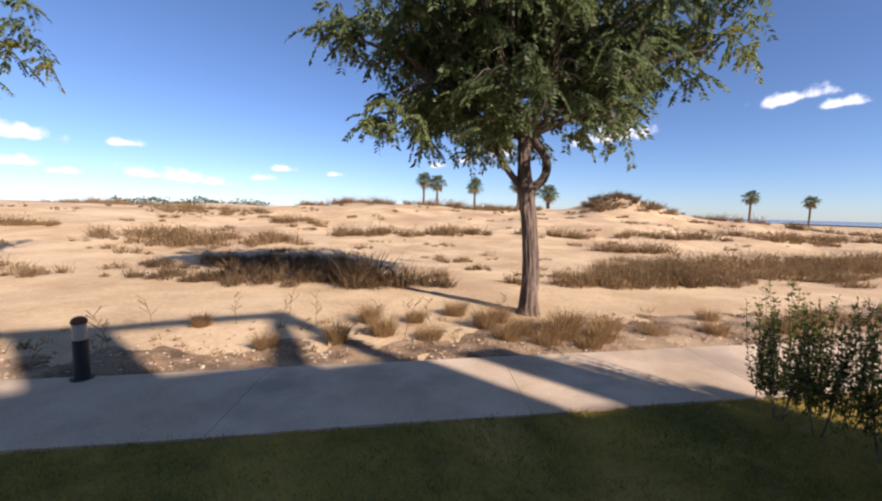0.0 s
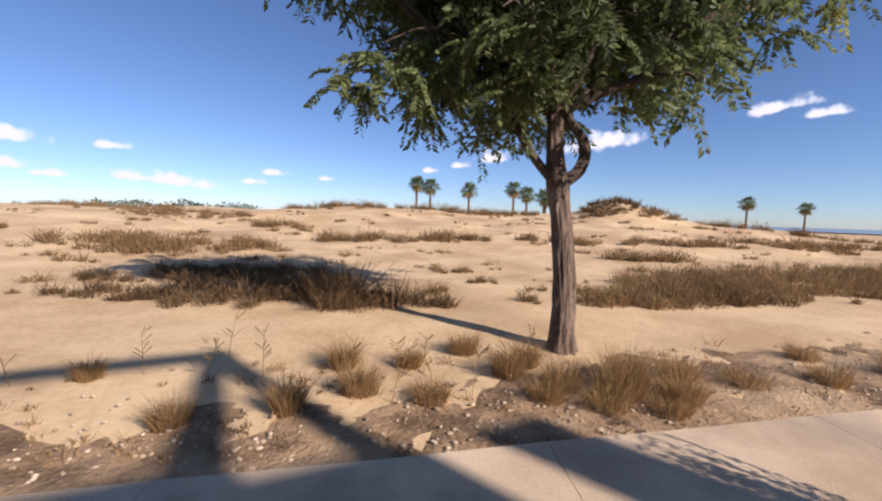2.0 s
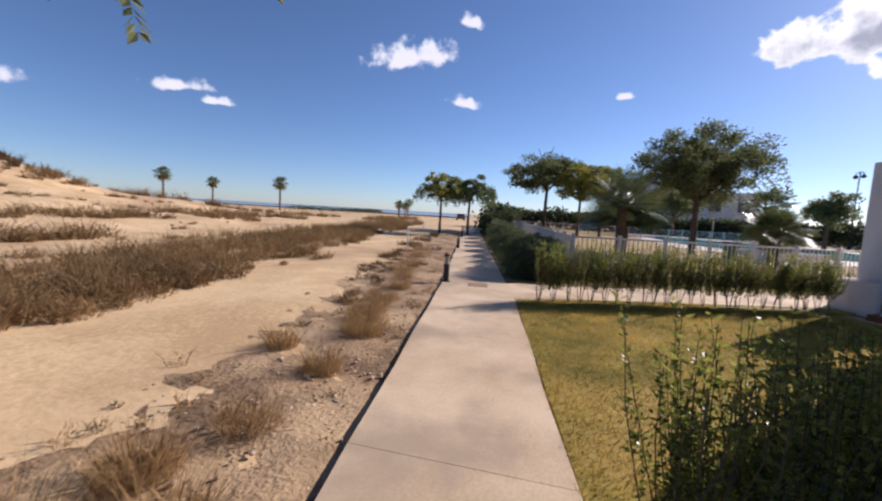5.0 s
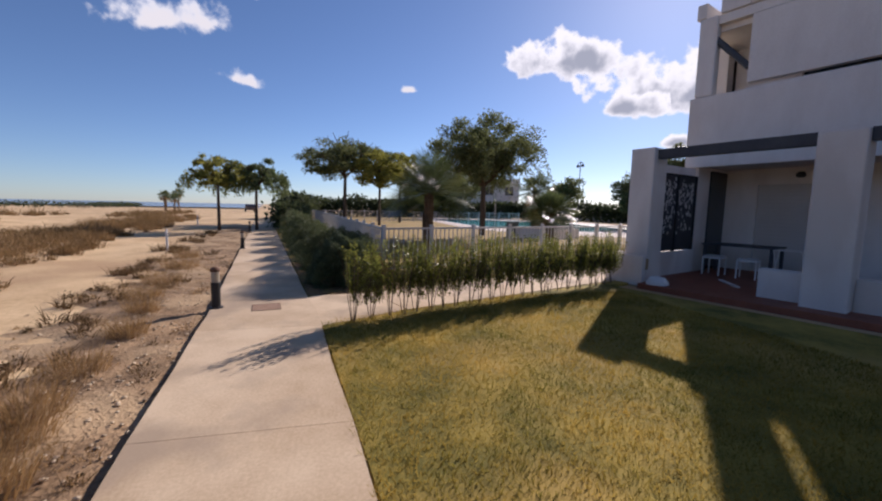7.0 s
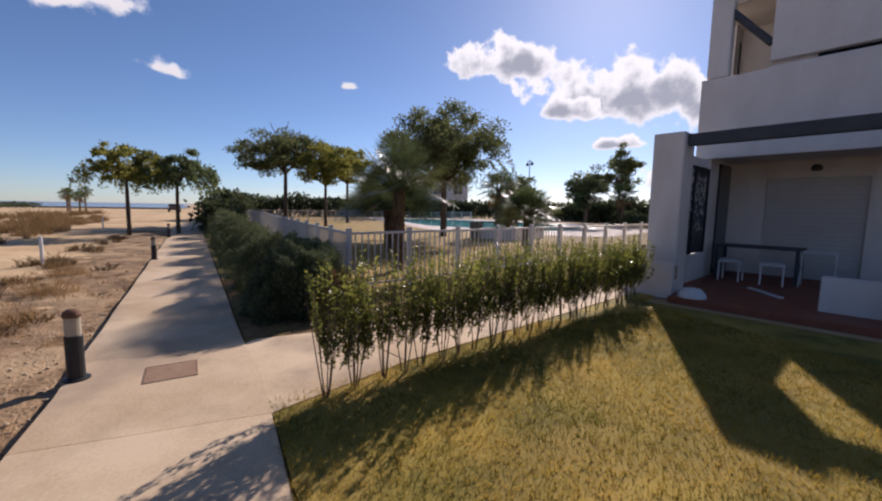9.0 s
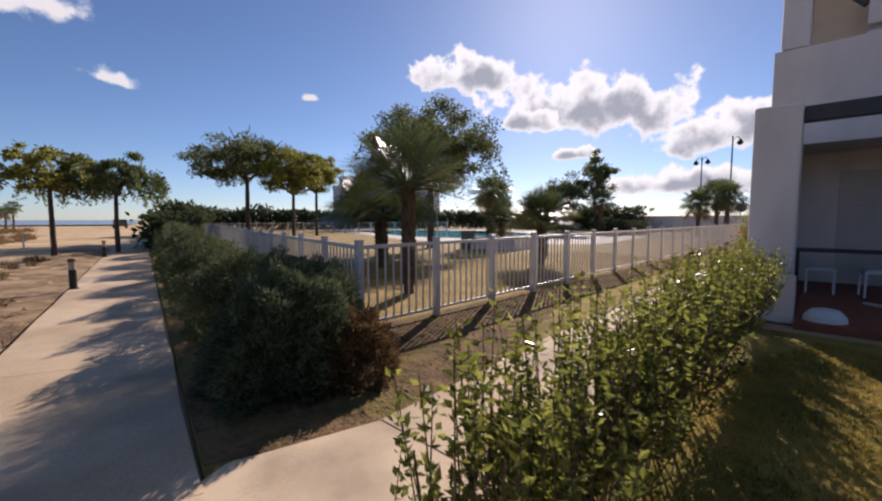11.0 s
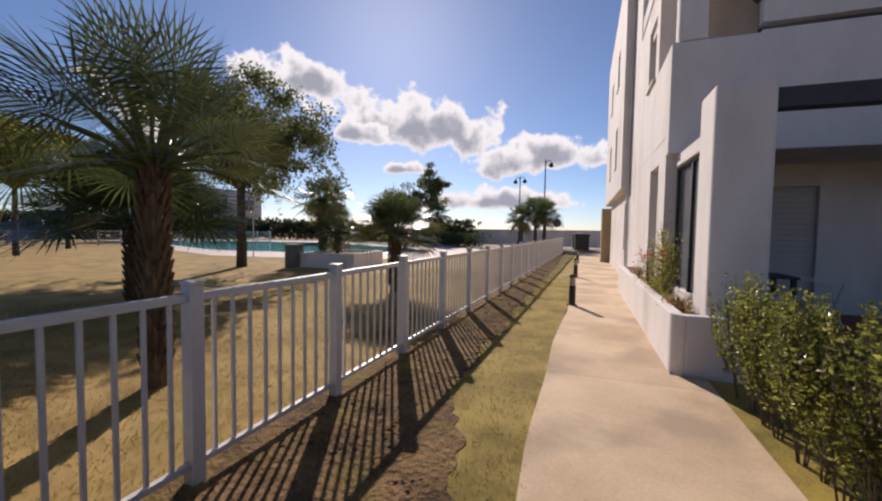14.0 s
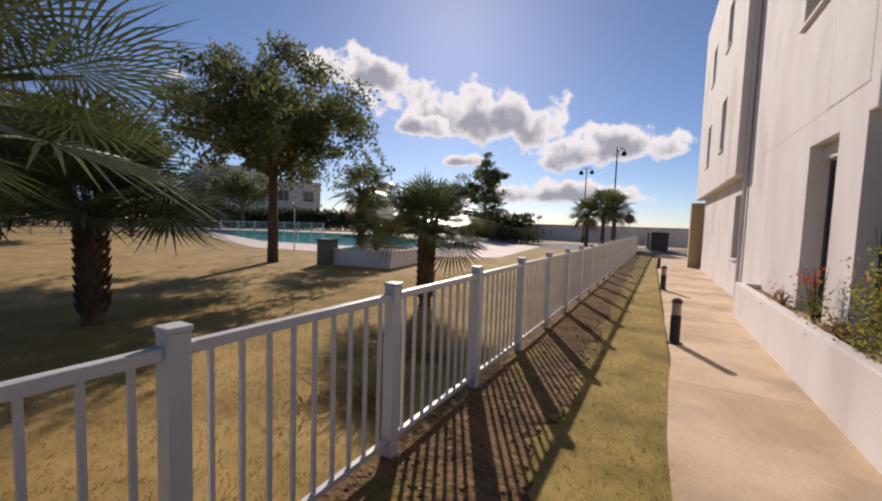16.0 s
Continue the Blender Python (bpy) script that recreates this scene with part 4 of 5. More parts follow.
def build_street_tree():
    rng = np.random.default_rng(31)
    tree = thing("street_tree", "feather-leaved street tree with furrowed trunk in sand", "tree", m=pose(1.62, 6.55, ground_height(1.62, 6.55)))
    bm = bmesh.new()
    line = curve([(0.0, 0, -0.15), (0.0, 0, 0.1), (0.06, 0, 0.9), (0.05, 0.0, 1.7), (0.02, 0.0, 2.25), (0.03, 0.0, 2.85), (0.05, 0.05, 3.1)], 6)
    rad = np.interp([p.z for p in line], [-0.15, 0.0, 0.15, 1.5, 2.2, 3.1], [0.23, 0.185, 0.148, 0.12, 0.125, 0.09])
    tube(bm, line, rad, 44, 0.36, 6.0)
    part("trunk", bm, BARK, tree, "grey-brown furrowed trunk", True)
    tips = []
    bm = bmesh.new()
    # two bowed side limbs at the fork
    side = curve([(0.0, 0, 1.95), (0.13, 0.02, 2.12), (0.32, 0.0, 2.28), (0.41, 0.0, 2.5), (0.37, 0.0, 2.72), (0.24, 0.0, 2.9), (0.2, 0, 3.1)], 5)
    tube(bm, side, np.linspace(0.085, 0.062, len(side)), 11, 0.25, 3)
    side = curve([(0.0, 0, 2.1), (-0.16, 0.0, 2.28), (-0.36, 0.02, 2.58), (-0.52, 0.06, 2.95), (-0.75, 0.12, 3.3), (-1.1, 0.2, 3.7)], 5)
    tube(bm, side, np.linspace(0.065, 0.045, len(side)), 8, 0.12)
    part("limb", bm, BARKDARK, tree, "bowed lower limbs")
    bm = bmesh.new()
    ways = [(-1.0, 0.3, 0.75), (-0.4, -0.9, 0.8), (0.5, -0.8, 0.75), (1.1, 0.2, 0.62), (0.5, 0.9, 0.8), (-0.6, 0.9, 0.75), (0.1, 0.1, 1.3), (1.0, -0.5, 0.5), (-1.0, -0.4, 0.6)]
    limb_set(bm, (0.05, 0.03, 3.0), ways, rng, 1, 2.4, 0.075, tips)
    tips += [Vector((-1.1, 0.2, 3.7))]
    tagged(part("branchwork", bm, BARKDARK, tree), kind="stuff")
    # hanging outer sprays, each on its twig
    extra = []
    for _ in range(46):
        a = rng.uniform(0, 2 * np.pi)
        r = rng.uniform(0.9, 2.5)
        if math.cos(a) * r > 0.4:
            continue
        extra.append(Vector((r * math.cos(a) + 0.1, r * math.sin(a), 3.0 + 0.28 * r * rng.uniform(0.5, 1.3))))
    for _ in range(64):
        a = rng.uniform(0, 2 * np.pi)
        r = rng.uniform(0.4, 3.4)
        extra.append(Vector((r * math.cos(a) + 0.1, r * math.sin(a), min(3.5 + 0.42 * r + rng.uniform(0, 1.2), 5.3))))
    extra.append(Vector((-2.2, 0.6, 3.0)))
    extra += [Vector(q) for q in ((-2.9, 0.1, 4.5), (2.4, 0.1, 4.3))]
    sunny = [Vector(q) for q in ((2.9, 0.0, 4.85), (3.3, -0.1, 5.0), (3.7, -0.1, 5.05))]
    bm = bmesh.new()
    for q in extra + sunny:
        root = Vector((0.05, 0.03, 3.3)).lerp(q, 0.4) + Vector((0, 0, 0.25))
        mid = root.lerp(q, 0.6) + Vector((0, 0, 0.22))
        tube(bm, curve([root, mid, q], 3), np.linspace(0.018, 0.005, 7), 5)
    tagged(part("twigwork", bm, BARKDARK, tree), kind="stuff")
    tips += extra
    # sunlight on the outer tips is put in as a yellower leaf colour
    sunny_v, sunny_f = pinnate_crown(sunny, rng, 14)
    raw("sunlit_sprays", sunny_v.tolist(), sunny_f.tolist(), YELLOWLEAF, tree, "outer sprays coloured yellow-green for sunlight")
    v, f = pinnate_crown([Vector((q.x * (0.88 if q.x < 0 else 1.0), q.y * 0.7, min(q.z, 5.2))) for q in tips], rng, 12)
    raw("crown", v.tolist(), f.tolist(), PINNATE, tree, "hanging feathered green leaves")
    # the whole tree leans a little
    lean = Matrix(((1, 0, -0.05, 0), (0, 1, 0.14, 0), (0, 0, 1, 0), (0, 0, 0, 1)))
    for ob in tree.children:
        ob.data.transform(lean)
    return tree


street_tree = build_street_tree()
other = copy_thing(street_tree, pose(-9.4, 5.6, -0.05, 0, 0, 70))
tagged(other, "feather-leaved street tree beside the footpath")
tagged(street_tree, group="street trees by the footpath")
tagged(other, group="street trees by the footpath")


def build_broad_tree(name, x, y, trunk, r, top, bottom, mat, label, n, leaf=0.16, seed=1, clumps=60, lean=0.0, z=0.0, bark=BARKDARK, flat=1.0, ragged=0.0, weep=0):
    """A round-crowned tree: trunk, forks, and leaf clumps with gaps."""
    rng = np.random.default_rng(seed)
    tree = thing(name, label, "tree", m=pose(x, y, z, 0, 0, 37 * seed))
    bm = bmesh.new()
    line = curve([(0, 0, -0.2), (lean * 0.2, 0, bottom * 0.5), (lean, 0.05, bottom * 1.05)], 5)
    tube(bm, line, np.linspace(trunk, trunk * 0.7, len(line)), 9, 0.15)
    part("trunk", bm, bark, tree, smooth=True)
    bm, tips = bmesh.new(), []
    ways = [(math.cos(a), math.sin(a), rng.uniform(0.5, 1.3)) for a in np.linspace(0, 5.4, 6)] + [(0.1, 0, 1.5)]
    limb_set(bm, (lean, 0.05, bottom), ways, rng, 1, r * 0.62, trunk * 0.5, tips)
    tagged(part("branchwork", bm, bark, tree), kind="stuff")
    mid, half = (top + bottom * 0.95) / 2, (top - bottom * 0.95) / 2
    c, w = [], []
    per = n // clumps
    for _ in range(clumps):
        d = rng.normal(size=3)
        d /= np.linalg.norm(d)
        k = rng.uniform(0.3, 0.92 + 0.12 * ragged)
        o = np.array([lean + d[0] * r * k, d[1] * r * k, mid + d[2] * half * k])
        s = r * rng.uniform(0.16, 0.34) * (0.55 + 0.45 * flat) * (1 - 0.25 * ragged)
        pts = o + unit(rng.normal(size=(per, 3))) * (rng.uniform(0, 1, (per, 1)) ** 0.5) * s * np.array([1, 1, 0.62 * flat ** 0.5])
        c.append(pts)
        ww = rng.normal(size=(per, 3)) + np.array([0, 0, -0.35])
        w.append(ww)
    # sprays that hang out of the crown's edge
    for _ in range(weep):
        a = rng.uniform(0, 2 * np.pi)
        k = r * rng.uniform(0.65, 1.0)
        start_z = mid + half * rng.uniform(-0.75, 0.1)
        t = rng.uniform(0, 1, (34, 1))
        ln = r * rng.uniform(0.25, 0.5)
        o = np.array([lean + math.cos(a) * k, math.sin(a) * k, start_z])
        c.append(o + t * ln * np.array([math.cos(a) * 0.7, math.sin(a) * 0.7, 0]) + np.array([0, 0, -1.0]) * ln * t ** 2 + rng.normal(size=(34, 3)) * leaf * 0.3)
        w.append(rng.normal(size=(34, 3)) + np.array([0, 0, -0.8]))
    v, f = leaves(np.concatenate(c), np.concatenate(w), leaf, leaf * 0.5, rng)
    raw("crown", v.tolist(), f.tolist(), mat, tree)
    return tree


build_broad_tree("tree", 28.0, 10.6, 0.10, 1.6, 4.3, 2.5, YELLOWLEAF, "small street tree with sparse yellow-green crown", 4200, 0.15, 3, 60, flat=0.55, ragged=0.5, weep=60)
build_broad_tree("tree", 28.6, 8.75, 0.10, 1.6, 4.3, 2.4, PINNATE, "small street tree with drooping green crown", 4200, 0.15, 4, 60, flat=0.55, ragged=0.5, weep=90)
build_broad_tree("tree", 39.5, 3.6, 0.18, 4.1, 7.2, 4.0, OLIVELEAF, "wide flat-crowned tree on the pool lawn", 15000, 0.21, 5, 110, flat=0.6, ragged=0.5)
build_broad_tree("tree", 36.5, 0.85, 0.13, 2.4, 6.1, 3.0, YELLOWLEAF, "slim tree with yellow-green crown on the pool lawn", 9000, 0.2, 6, 70, flat=0.7, ragged=0.5)
build_broad_tree("tree", 42.6, -1.7, 0.14, 2.4, 7.0, 3.5, YELLOWLEAF, "yellowing round tree behind on the pool lawn", 9000, 0.22, 13, 70, flat=0.7, ragged=0.5)
build_broad_tree("tree", 25.1, -4.1, 0.19, 3.2, 6.7, 2.8, OLIVELEAF, "tall olive-green tree with ragged crown beside the pool", 30000, 0.15, 7, 170, flat=0.9, ragged=0.8, weep=60)
build_broad_tree("tree", 41.5, -33.0, 0.2, 2.8, 9.6, 3.8, OLIVELEAF, "tall sparse tree beyond the pool", 4600, 0.3, 8, 44)
build_broad_tree("tree", 44.5, -31.0, 0.2, 2.6, 6.5, 2.6, OLIVELEAF, "low dark tree beyond the pool", 4200, 0.3, 9, 40)
build_broad_tree("tree", 60.0, -13.0, 0.22, 4.0, 7.0, 2.6, OLIVELEAF, "garden tree in front of the villa", 5200, 0.34, 10, 50)
build_broad_tree("tree", 47.0, -22.5, 0.2, 2.8, 5.6, 2.2, OLIVELEAF, "round tree beyond the swimming pool", 4600, 0.3, 11, 44)
build_broad_tree("tree", 34.0, -21.5, 0.16, 2.0, 5.0, 1.6, FARGREEN, "dark bushy tree beside the pool terrace", 4600, 0.24, 12, 40)


def build_fan_palm(name, x, y, trunk, radius, fan, fronds, label, group, seed, z=0.0, skirt=6, blades=24, fat=1.0, low=-32, single=False, droop=1.0, slim=0.019):
    """A fan palm: scaly trunk, stalks, and pleated fans split into blades."""
    rng = np.random.default_rng(seed)
    palm = thing(name, label, "palm", group, pose(x, y, z, 0, 0, 41 * seed))
    bm = bmesh.new()
    line = curve([(0, 0, -0.1), (0.02, 0, trunk * 0.5), (0, 0.02, trunk)], 5)
    tube(bm, line, np.interp(np.linspace(0, 1, len(line)), [0, 0.1, 0.7, 1], [1.15, 1.0, 0.95, 0.75]) * radius, 12, 0.1)
    rows = max(3, int(trunk / 0.12))
    for k in range(rows if trunk < 2.5 else 0):
        zz = 0.15 + (trunk - 0.1) * k / rows
        for j in range(9):
            a = 2 * math.pi * (j + 0.5 * (k % 2)) / 9
            d = Vector((math.cos(a), math.sin(a), 0))
            p = d * radius * 0.9 + Vector((0, 0, zz))
            tube(bm, [p, p + d * radius * 0.3 + Vector((0, 0, 0.06)), p + d * radius * 0.65 + Vector((0, 0, 0.15))], [radius * 0.3, radius * 0.22, 0.01], 4)
    part("trunk", bm, PALMBARK, palm, "rough trunk with old leaf stubs")
    stalks = bmesh.new()
    live, dead = [], []
    for k in range(fronds + skirt):
        a = k * 2.39996 + rng.uniform(-0.2, 0.2)
        if k < fronds:
            e = radians(low + (80 - low) * ((k + 0.5) / fronds) ** 0.9) + rng.uniform(-0.12, 0.12)
        else:
            e = radians(rng.uniform(-75, -45))
        d = np.array([math.cos(a) * math.cos(e), math.sin(a) * math.cos(e), math.sin(e)])
        stalk = fan * rng.uniform(0.75, 1.1) * (1.0 if k < fronds else 0.7)
        base = np.array([math.cos(a) * radius * 0.6, math.sin(a) * radius * 0.6, trunk - 0.05])
        hub = base + d * stalk + np.array([0, 0, -0.10 * stalk * math.cos(e)])
        if single:
            stalks = bmesh.new()
        tube(stalks, [base, base + d * stalk * 0.5 + np.array([0, 0, 0.02]), hub], [0.022 * fat, 0.014 * fat, 0.009 * fat], 4)
        d2v = d + np.array([0, 0, -0.35 * math.cos(e)])
        d2v /= np.linalg.norm(d2v)
        side = np.cross(d2v, [0, 0, 1.0])
        side /= max(np.linalg.norm(side), 1e-6)
        up = np.cross(side, d2v)
        tilt = rng.uniform(-0.5, 0.5)
        side, up = side * math.cos(tilt) + up * math.sin(tilt), up * math.cos(tilt) - side * math.sin(tilt)
        vs = []
        for j in range(blades):
            b = radians(-125 + 250 * j / (blades - 1))
            w = d2v * math.cos(b) + side * math.sin(b) + up * 0.12
            ln = fan * (0.95 + 0.12 * math.cos(b)) * rng.uniform(0.9, 1.05)
            cr = np.cross(w, up)
            wd = ln * (slim if single else 0.036 * fat)
            drop = np.array([0, 0, -1.0])
            m1 = hub + w * ln * 0.55 + drop * ln * 0.04
            tip = hub + w * ln * 0.96 + drop * ln * rng.uniform(0.12, 0.32) * droop
            vs += [hub, m1 - cr * wd, tip, m1 + cr * wd]
        if single:
            rows_v = [stalks.verts.new(q) for q in vs]
            for j in range(blades):
                stalks.faces.new(rows_v[4 * j:4 * j + 4])
            part("frond", stalks, PALMLEAF if k < fronds else DEADLEAF, palm, "" if k < fronds else "dry brown frond")
            continue
        (live if k < fronds else dead).append((np.array(vs), np.arange(4 * blades).reshape(blades, 4)))
    if not single:
        tagged(part("stalkwork", stalks, PALMLEAF, palm), kind="stuff")
        raw("crown", *joined(live), PALMLEAF, palm, "stiff green fan fronds")
    if dead:
        raw("skirt", *joined(dead), DEADLEAF, palm, "hanging dry brown fronds")
    return palm


G = "fan palms on the pool lawn"
build_fan_palm("fan_palm", 14.36, 1.41, 1.95, 0.09, 0.74, 36, "fan palm with tall stiff crown behind the fence", G, 2, skirt=0, low=-4, droop=0.7, slim=0.0135, single=True, blades=36)
build_fan_palm("fan_palm", 18.4, 0.6, 1.4, 0.13, 0.92, 54, "short fan palm with brown trunk on dry lawn", G, 3, skirt=0, low=6, droop=0.8, slim=0.022, single=True, blades=36)
build_fan_palm("fan_palm", 16.85, -3.88, 1.35, 0.11, 0.62, 40, "small dense fan palm behind the fence", G, 4, skirt=0, low=-14, slim=0.024, single=True, blades=34)
D = "fan palms on the dunes"
for i, (x, y, h) in enumerate(((0.1, 60, 5.0), (2.1, 60, 4.6), (7.7, 60, 4.2), (13.9, 58.5, 4.4), (16.1, 59.5, 3.6), (16.3, 52.0, 2.9), (54.0, 64, 5.5), (70.5, 70, 5.7), (62.4, 48.2, 5.9))):
    build_fan_palm("dune_palm", x, y, h * 0.82, 0.17, 0.8, 20, "slender fan palm standing on the dune", D, 20 + i, ground_height(x, y) - 0.1, skirt=7, blades=12, fat=2.2)
E2 = "palms at the street's end"
for i, (x, y, h) in enumerate(((24.6, -28.0, 3.0), (26.2, -29.6, 3.4), (27.0, -28.6, 2.6), (37, -29, 3.2), (78, 32, 2.4), (81, 31, 2.8), (84, 34, 2.4), (75, 29.5, 2.0))):
    build_fan_palm("garden_palm", x, y, h if x < 60 else h + 0.8, 0.16 if x < 60 else 0.12, 0.85 if x < 60 else 0.6, 26 if x < 60 else 16, "green palm beyond the garden", E2, 40 + i, -0.1 if x < 60 else -0.6, skirt=4, blades=14, fat=1.8)
# clump of palms by the raised planter
build_fan_palm("planter_palm", 24.5, -7.1, 2.2, 0.12, 0.7, 24, "slim palm in the raised pool planter", G, 60, 0.4, skirt=3, blades=16, fat=1.4)
build_fan_palm("planter_palm", 23.6, -7.2, 0.9, 0.10, 0.6, 22, "low palm in the raised pool planter", G, 61, 0.4, skirt=2, blades=16, fat=1.4)


# ---- hedges and shrubs ----


def build_hedge(m, length, width, height, bare, label, n, stems, seed, leaf=0.043):
    """A leafy hedge: bare stems that fork into upright shoots, with the leaves set along the shoots."""
    rng = np.random.default_rng(seed)
    h = thing("hedge", label, "hedge", m=m)
    feet = [length * (k + 0.5 + rng.uniform(-0.2, 0.2)) / stems for k in range(stems)]
    for x in feet:
        bm = bmesh.new()
        for _ in range(5):
            a = rng.uniform(0, 6.28)
            q = Vector((math.cos(a), math.sin(a), 0))
            tube(bm, [Vector((x, 0, -0.05)) + q * 0.02, Vector((x, 0, bare * 0.7)) + q * 0.06, Vector((x, 0, height * 0.8)) + q * 0.15], [0.007, 0.005, 0.003], 5)
        part("stem", bm, BARK, h)
    shoots = int(length * 130)
    per = n // shoots
    twigs, c, w = bmesh.new(), [], []
    for k in range(shoots):
        x = rng.uniform(0.02, length)
        side = float(np.clip(rng.normal(0, width * 0.24), -width * 0.5, width * 0.5))
        base = Vector((x, side * 0.5, bare * rng.uniform(0.6, 1.5)))
        top = height * (0.88 + 0.10 * noise.noise(Vector((x * 2.2, side * 3, seed))) + 0.16 * rng.uniform(-1, 1))
        if rng.uniform() < 0.3:
            top = bare + (top - bare) * rng.uniform(0.35, 0.8)
        tip = Vector((x + rng.normal() * 0.09, side * 1.25 + rng.normal() * 0.04, max(top, base.z + 0.12)))
        mid = base.lerp(tip, 0.5) + Vector((rng.normal() * 0.025, side * 0.3, 0))
        tube(twigs, [base, mid, tip], [0.004, 0.003, 0.0015], 3)
        t = np.sort(rng.uniform(0.0, 1.0, per))[:, None]
        b, mm, e = np.array(base), np.array(mid), np.array(tip)
        c.append((1 - t) ** 2 * b + 2 * t * (1 - t) * mm + t ** 2 * e + rng.normal(size=(per, 3)) * 0.010)
        a = np.arange(per) * 2.4 + rng.uniform(0, 6)
        w.append(np.stack([np.cos(a), np.sin(a), np.full(per, 0.55)], 1) + rng.normal(size=(per, 3)) * 0.3)
    v, f = leaves(np.concatenate(c), np.concatenate(w), leaf, leaf * 0.5, rng, 0.2)
    raw("foliage", v.tolist(), f.tolist(), HEDGELEAF, h, "glossy small green leaves")
    tagged(part("shootwork", twigs, BARKDARK, h), kind="stuff")
    return h


build_hedge(F2 @ pose(-6.40, -0.47, 0), 6.05, 0.50, 1.06, 0.29, "leafy green hedge with bare stems beside the side path", 46000, 25, 3, 0.036)
build_hedge(pose(2.74, 3.24, 0, 0, 0, -69.8), 5.1, 0.42, 1.07, 0.2, "dark leafy hedge between two gardens", 36000, 16, 4, 0.040)


def build_shrub(x, y, rx, ry, h, turn, n, seed, mat=SHRUBLEAF, leaf=0.055, label="dense dark rounded shrub beside the footpath"):
    rng = np.random.default_rng(seed)
    s = thing("shrub", label, "shrub", "shrubs in the bed by the footpath", pose(x, y, -0.02, 0, 0, turn))
    d = unit(rng.normal(size=(n, 3)))
    d[:, 2] = np.abs(d[:, 2]) * 1.0 - 0.05
    lump = np.array([0.86 + 0.22 * noise.noise(Vector((q[0] * 2.4, q[1] * 2.4, q[2] * 2.4 + seed))) + 0.14 * noise.noise(Vector((q[0] * 6, q[1] * 6, q[2] * 6 + seed))) for q in d])
    k = lump * rng.uniform(0.55, 1.0, n) ** 0.35
    c = d * k[:, None] * np.array([rx, ry, h])
    c[:, 2] = np.maximum(c[:, 2], 0.03)
    w = d + rng.normal(size=(n, 3)) * 0.55 + np.array([0, 0, 0.35])
    v, f = leaves(c, w, leaf, leaf * 0.24, rng, 0.1)
    raw("foliage", v.tolist(), f.tolist(), mat, s, "fine dark needle-like leaves")
    bm = bmesh.new()
    for _ in range(14):
        a = rng.uniform(0, 6.28)
        e = rng.uniform(0.3, 1.2)
        tip = Vector((math.cos(a) * math.cos(e) * rx, math.sin(a) * math.cos(e) * ry, math.sin(e) * h)) * 0.8
        tube(bm, [(0, 0, 0), tip * 0.5 + Vector((0, 0, 0.08)), tip], [0.018, 0.012, 0.005], 5)
    tagged(part("twigwork", bm, BARKDARK, s), kind="stuff")


build_shrub(11.4, 3.78, 1.05, 0.74, 1.24, -20, 42000, 1)
build_shrub(11.0, 3.3, 0.62, 0.42, 0.7, -30, 9000, 9, mat=DARKSCRUB, label="dead brown lower shrub on the bare bed")
for x, rx, h, n, leaf in ((12.95, 1.0, 1.22, 20000, 0.055), (14.4, 1.1, 1.2, 16000, 0.055), (16.0, 1.2, 1.25, 12000, 0.07), (18.1, 1.35, 1.3, 10000, 0.08), (20.4, 1.5, 1.3, 9000, 0.09), (23.0, 1.7, 1.4, 8000, 0.10), (26.2, 1.9, 1.4, 6000, 0.12)):
    build_shrub(x, near_edge(x) - 0.78, rx, 0.74, h, 10, n, int(x), leaf=leaf, mat=OLIVESHRUB, label="olive-green rounded shrub beside the footpath")


def build_far_hedge(name, line, height, width, n, leaf, label, seed, mat=FARGREEN):
    rng = np.random.default_rng(seed)
    pts = np.array(line, float)
    seg = np.linalg.norm(np.diff(pts, axis=0), axis=1)
    t = rng.uniform(0, seg.sum(), n)
    edge = np.concatenate([[0], np.cumsum(seg)])
    x, y = np.interp(t, edge, pts[:, 0]), np.interp(t, edge, pts[:, 1])
    top = np.array([0.8 + 0.35 * noise.noise(Vector((q * 0.22, seed, 0))) + 0.25 * noise.noise(Vector((q * 0.9, seed, 3))) for q in t]) * height
    c = np.stack([x + rng.normal(size=n) * width * 0.4, y + rng.normal(size=n) * width * 0.4, top * rng.uniform(0, 1, n) ** 0.7], 1)
    v, f = leaves(c, rng.normal(size=(n, 3)) + np.array([0, 0, 0.3]), leaf, leaf * 0.55, rng)
    tagged(raw(name, v.tolist(), f.tolist(), mat), label, "bushes", kind="stuff")


build_far_hedge("hedge_row_bed", [(29, 7.2), (36, 7.4), (47, 8.6)], 1.75, 1.1, 9000, 0.32, "dark hedge row behind the shrub bed", 75)
build_far_hedge("hedge_row_far", [(48, 9.2), (62, 8), (66, -6), (64, -24), (50, -34), (38, -36)], 3.0, 1.8, 22000, 0.5, "dark hedge row beyond the pool garden", 71)
build_far_hedge("bushes_street", [(30, -26), (36, -29.5), (44, -36)], 1.4, 1.2, 4200, 0.25, "low green bushes at the street", 72)
build_far_hedge("trees_far_dune", [(-62, 84), (-44, 88), (-34, 90)], 3.2, 2.0, 2600, 0.5, "dark distant trees behind the dunes", 73)
build_far_hedge("trees_far_coast", [(86, 62), (110, 58), (135, 60)], 1.3, 2.5, 2200, 0.42, "dark distant trees towards the sea", 74)

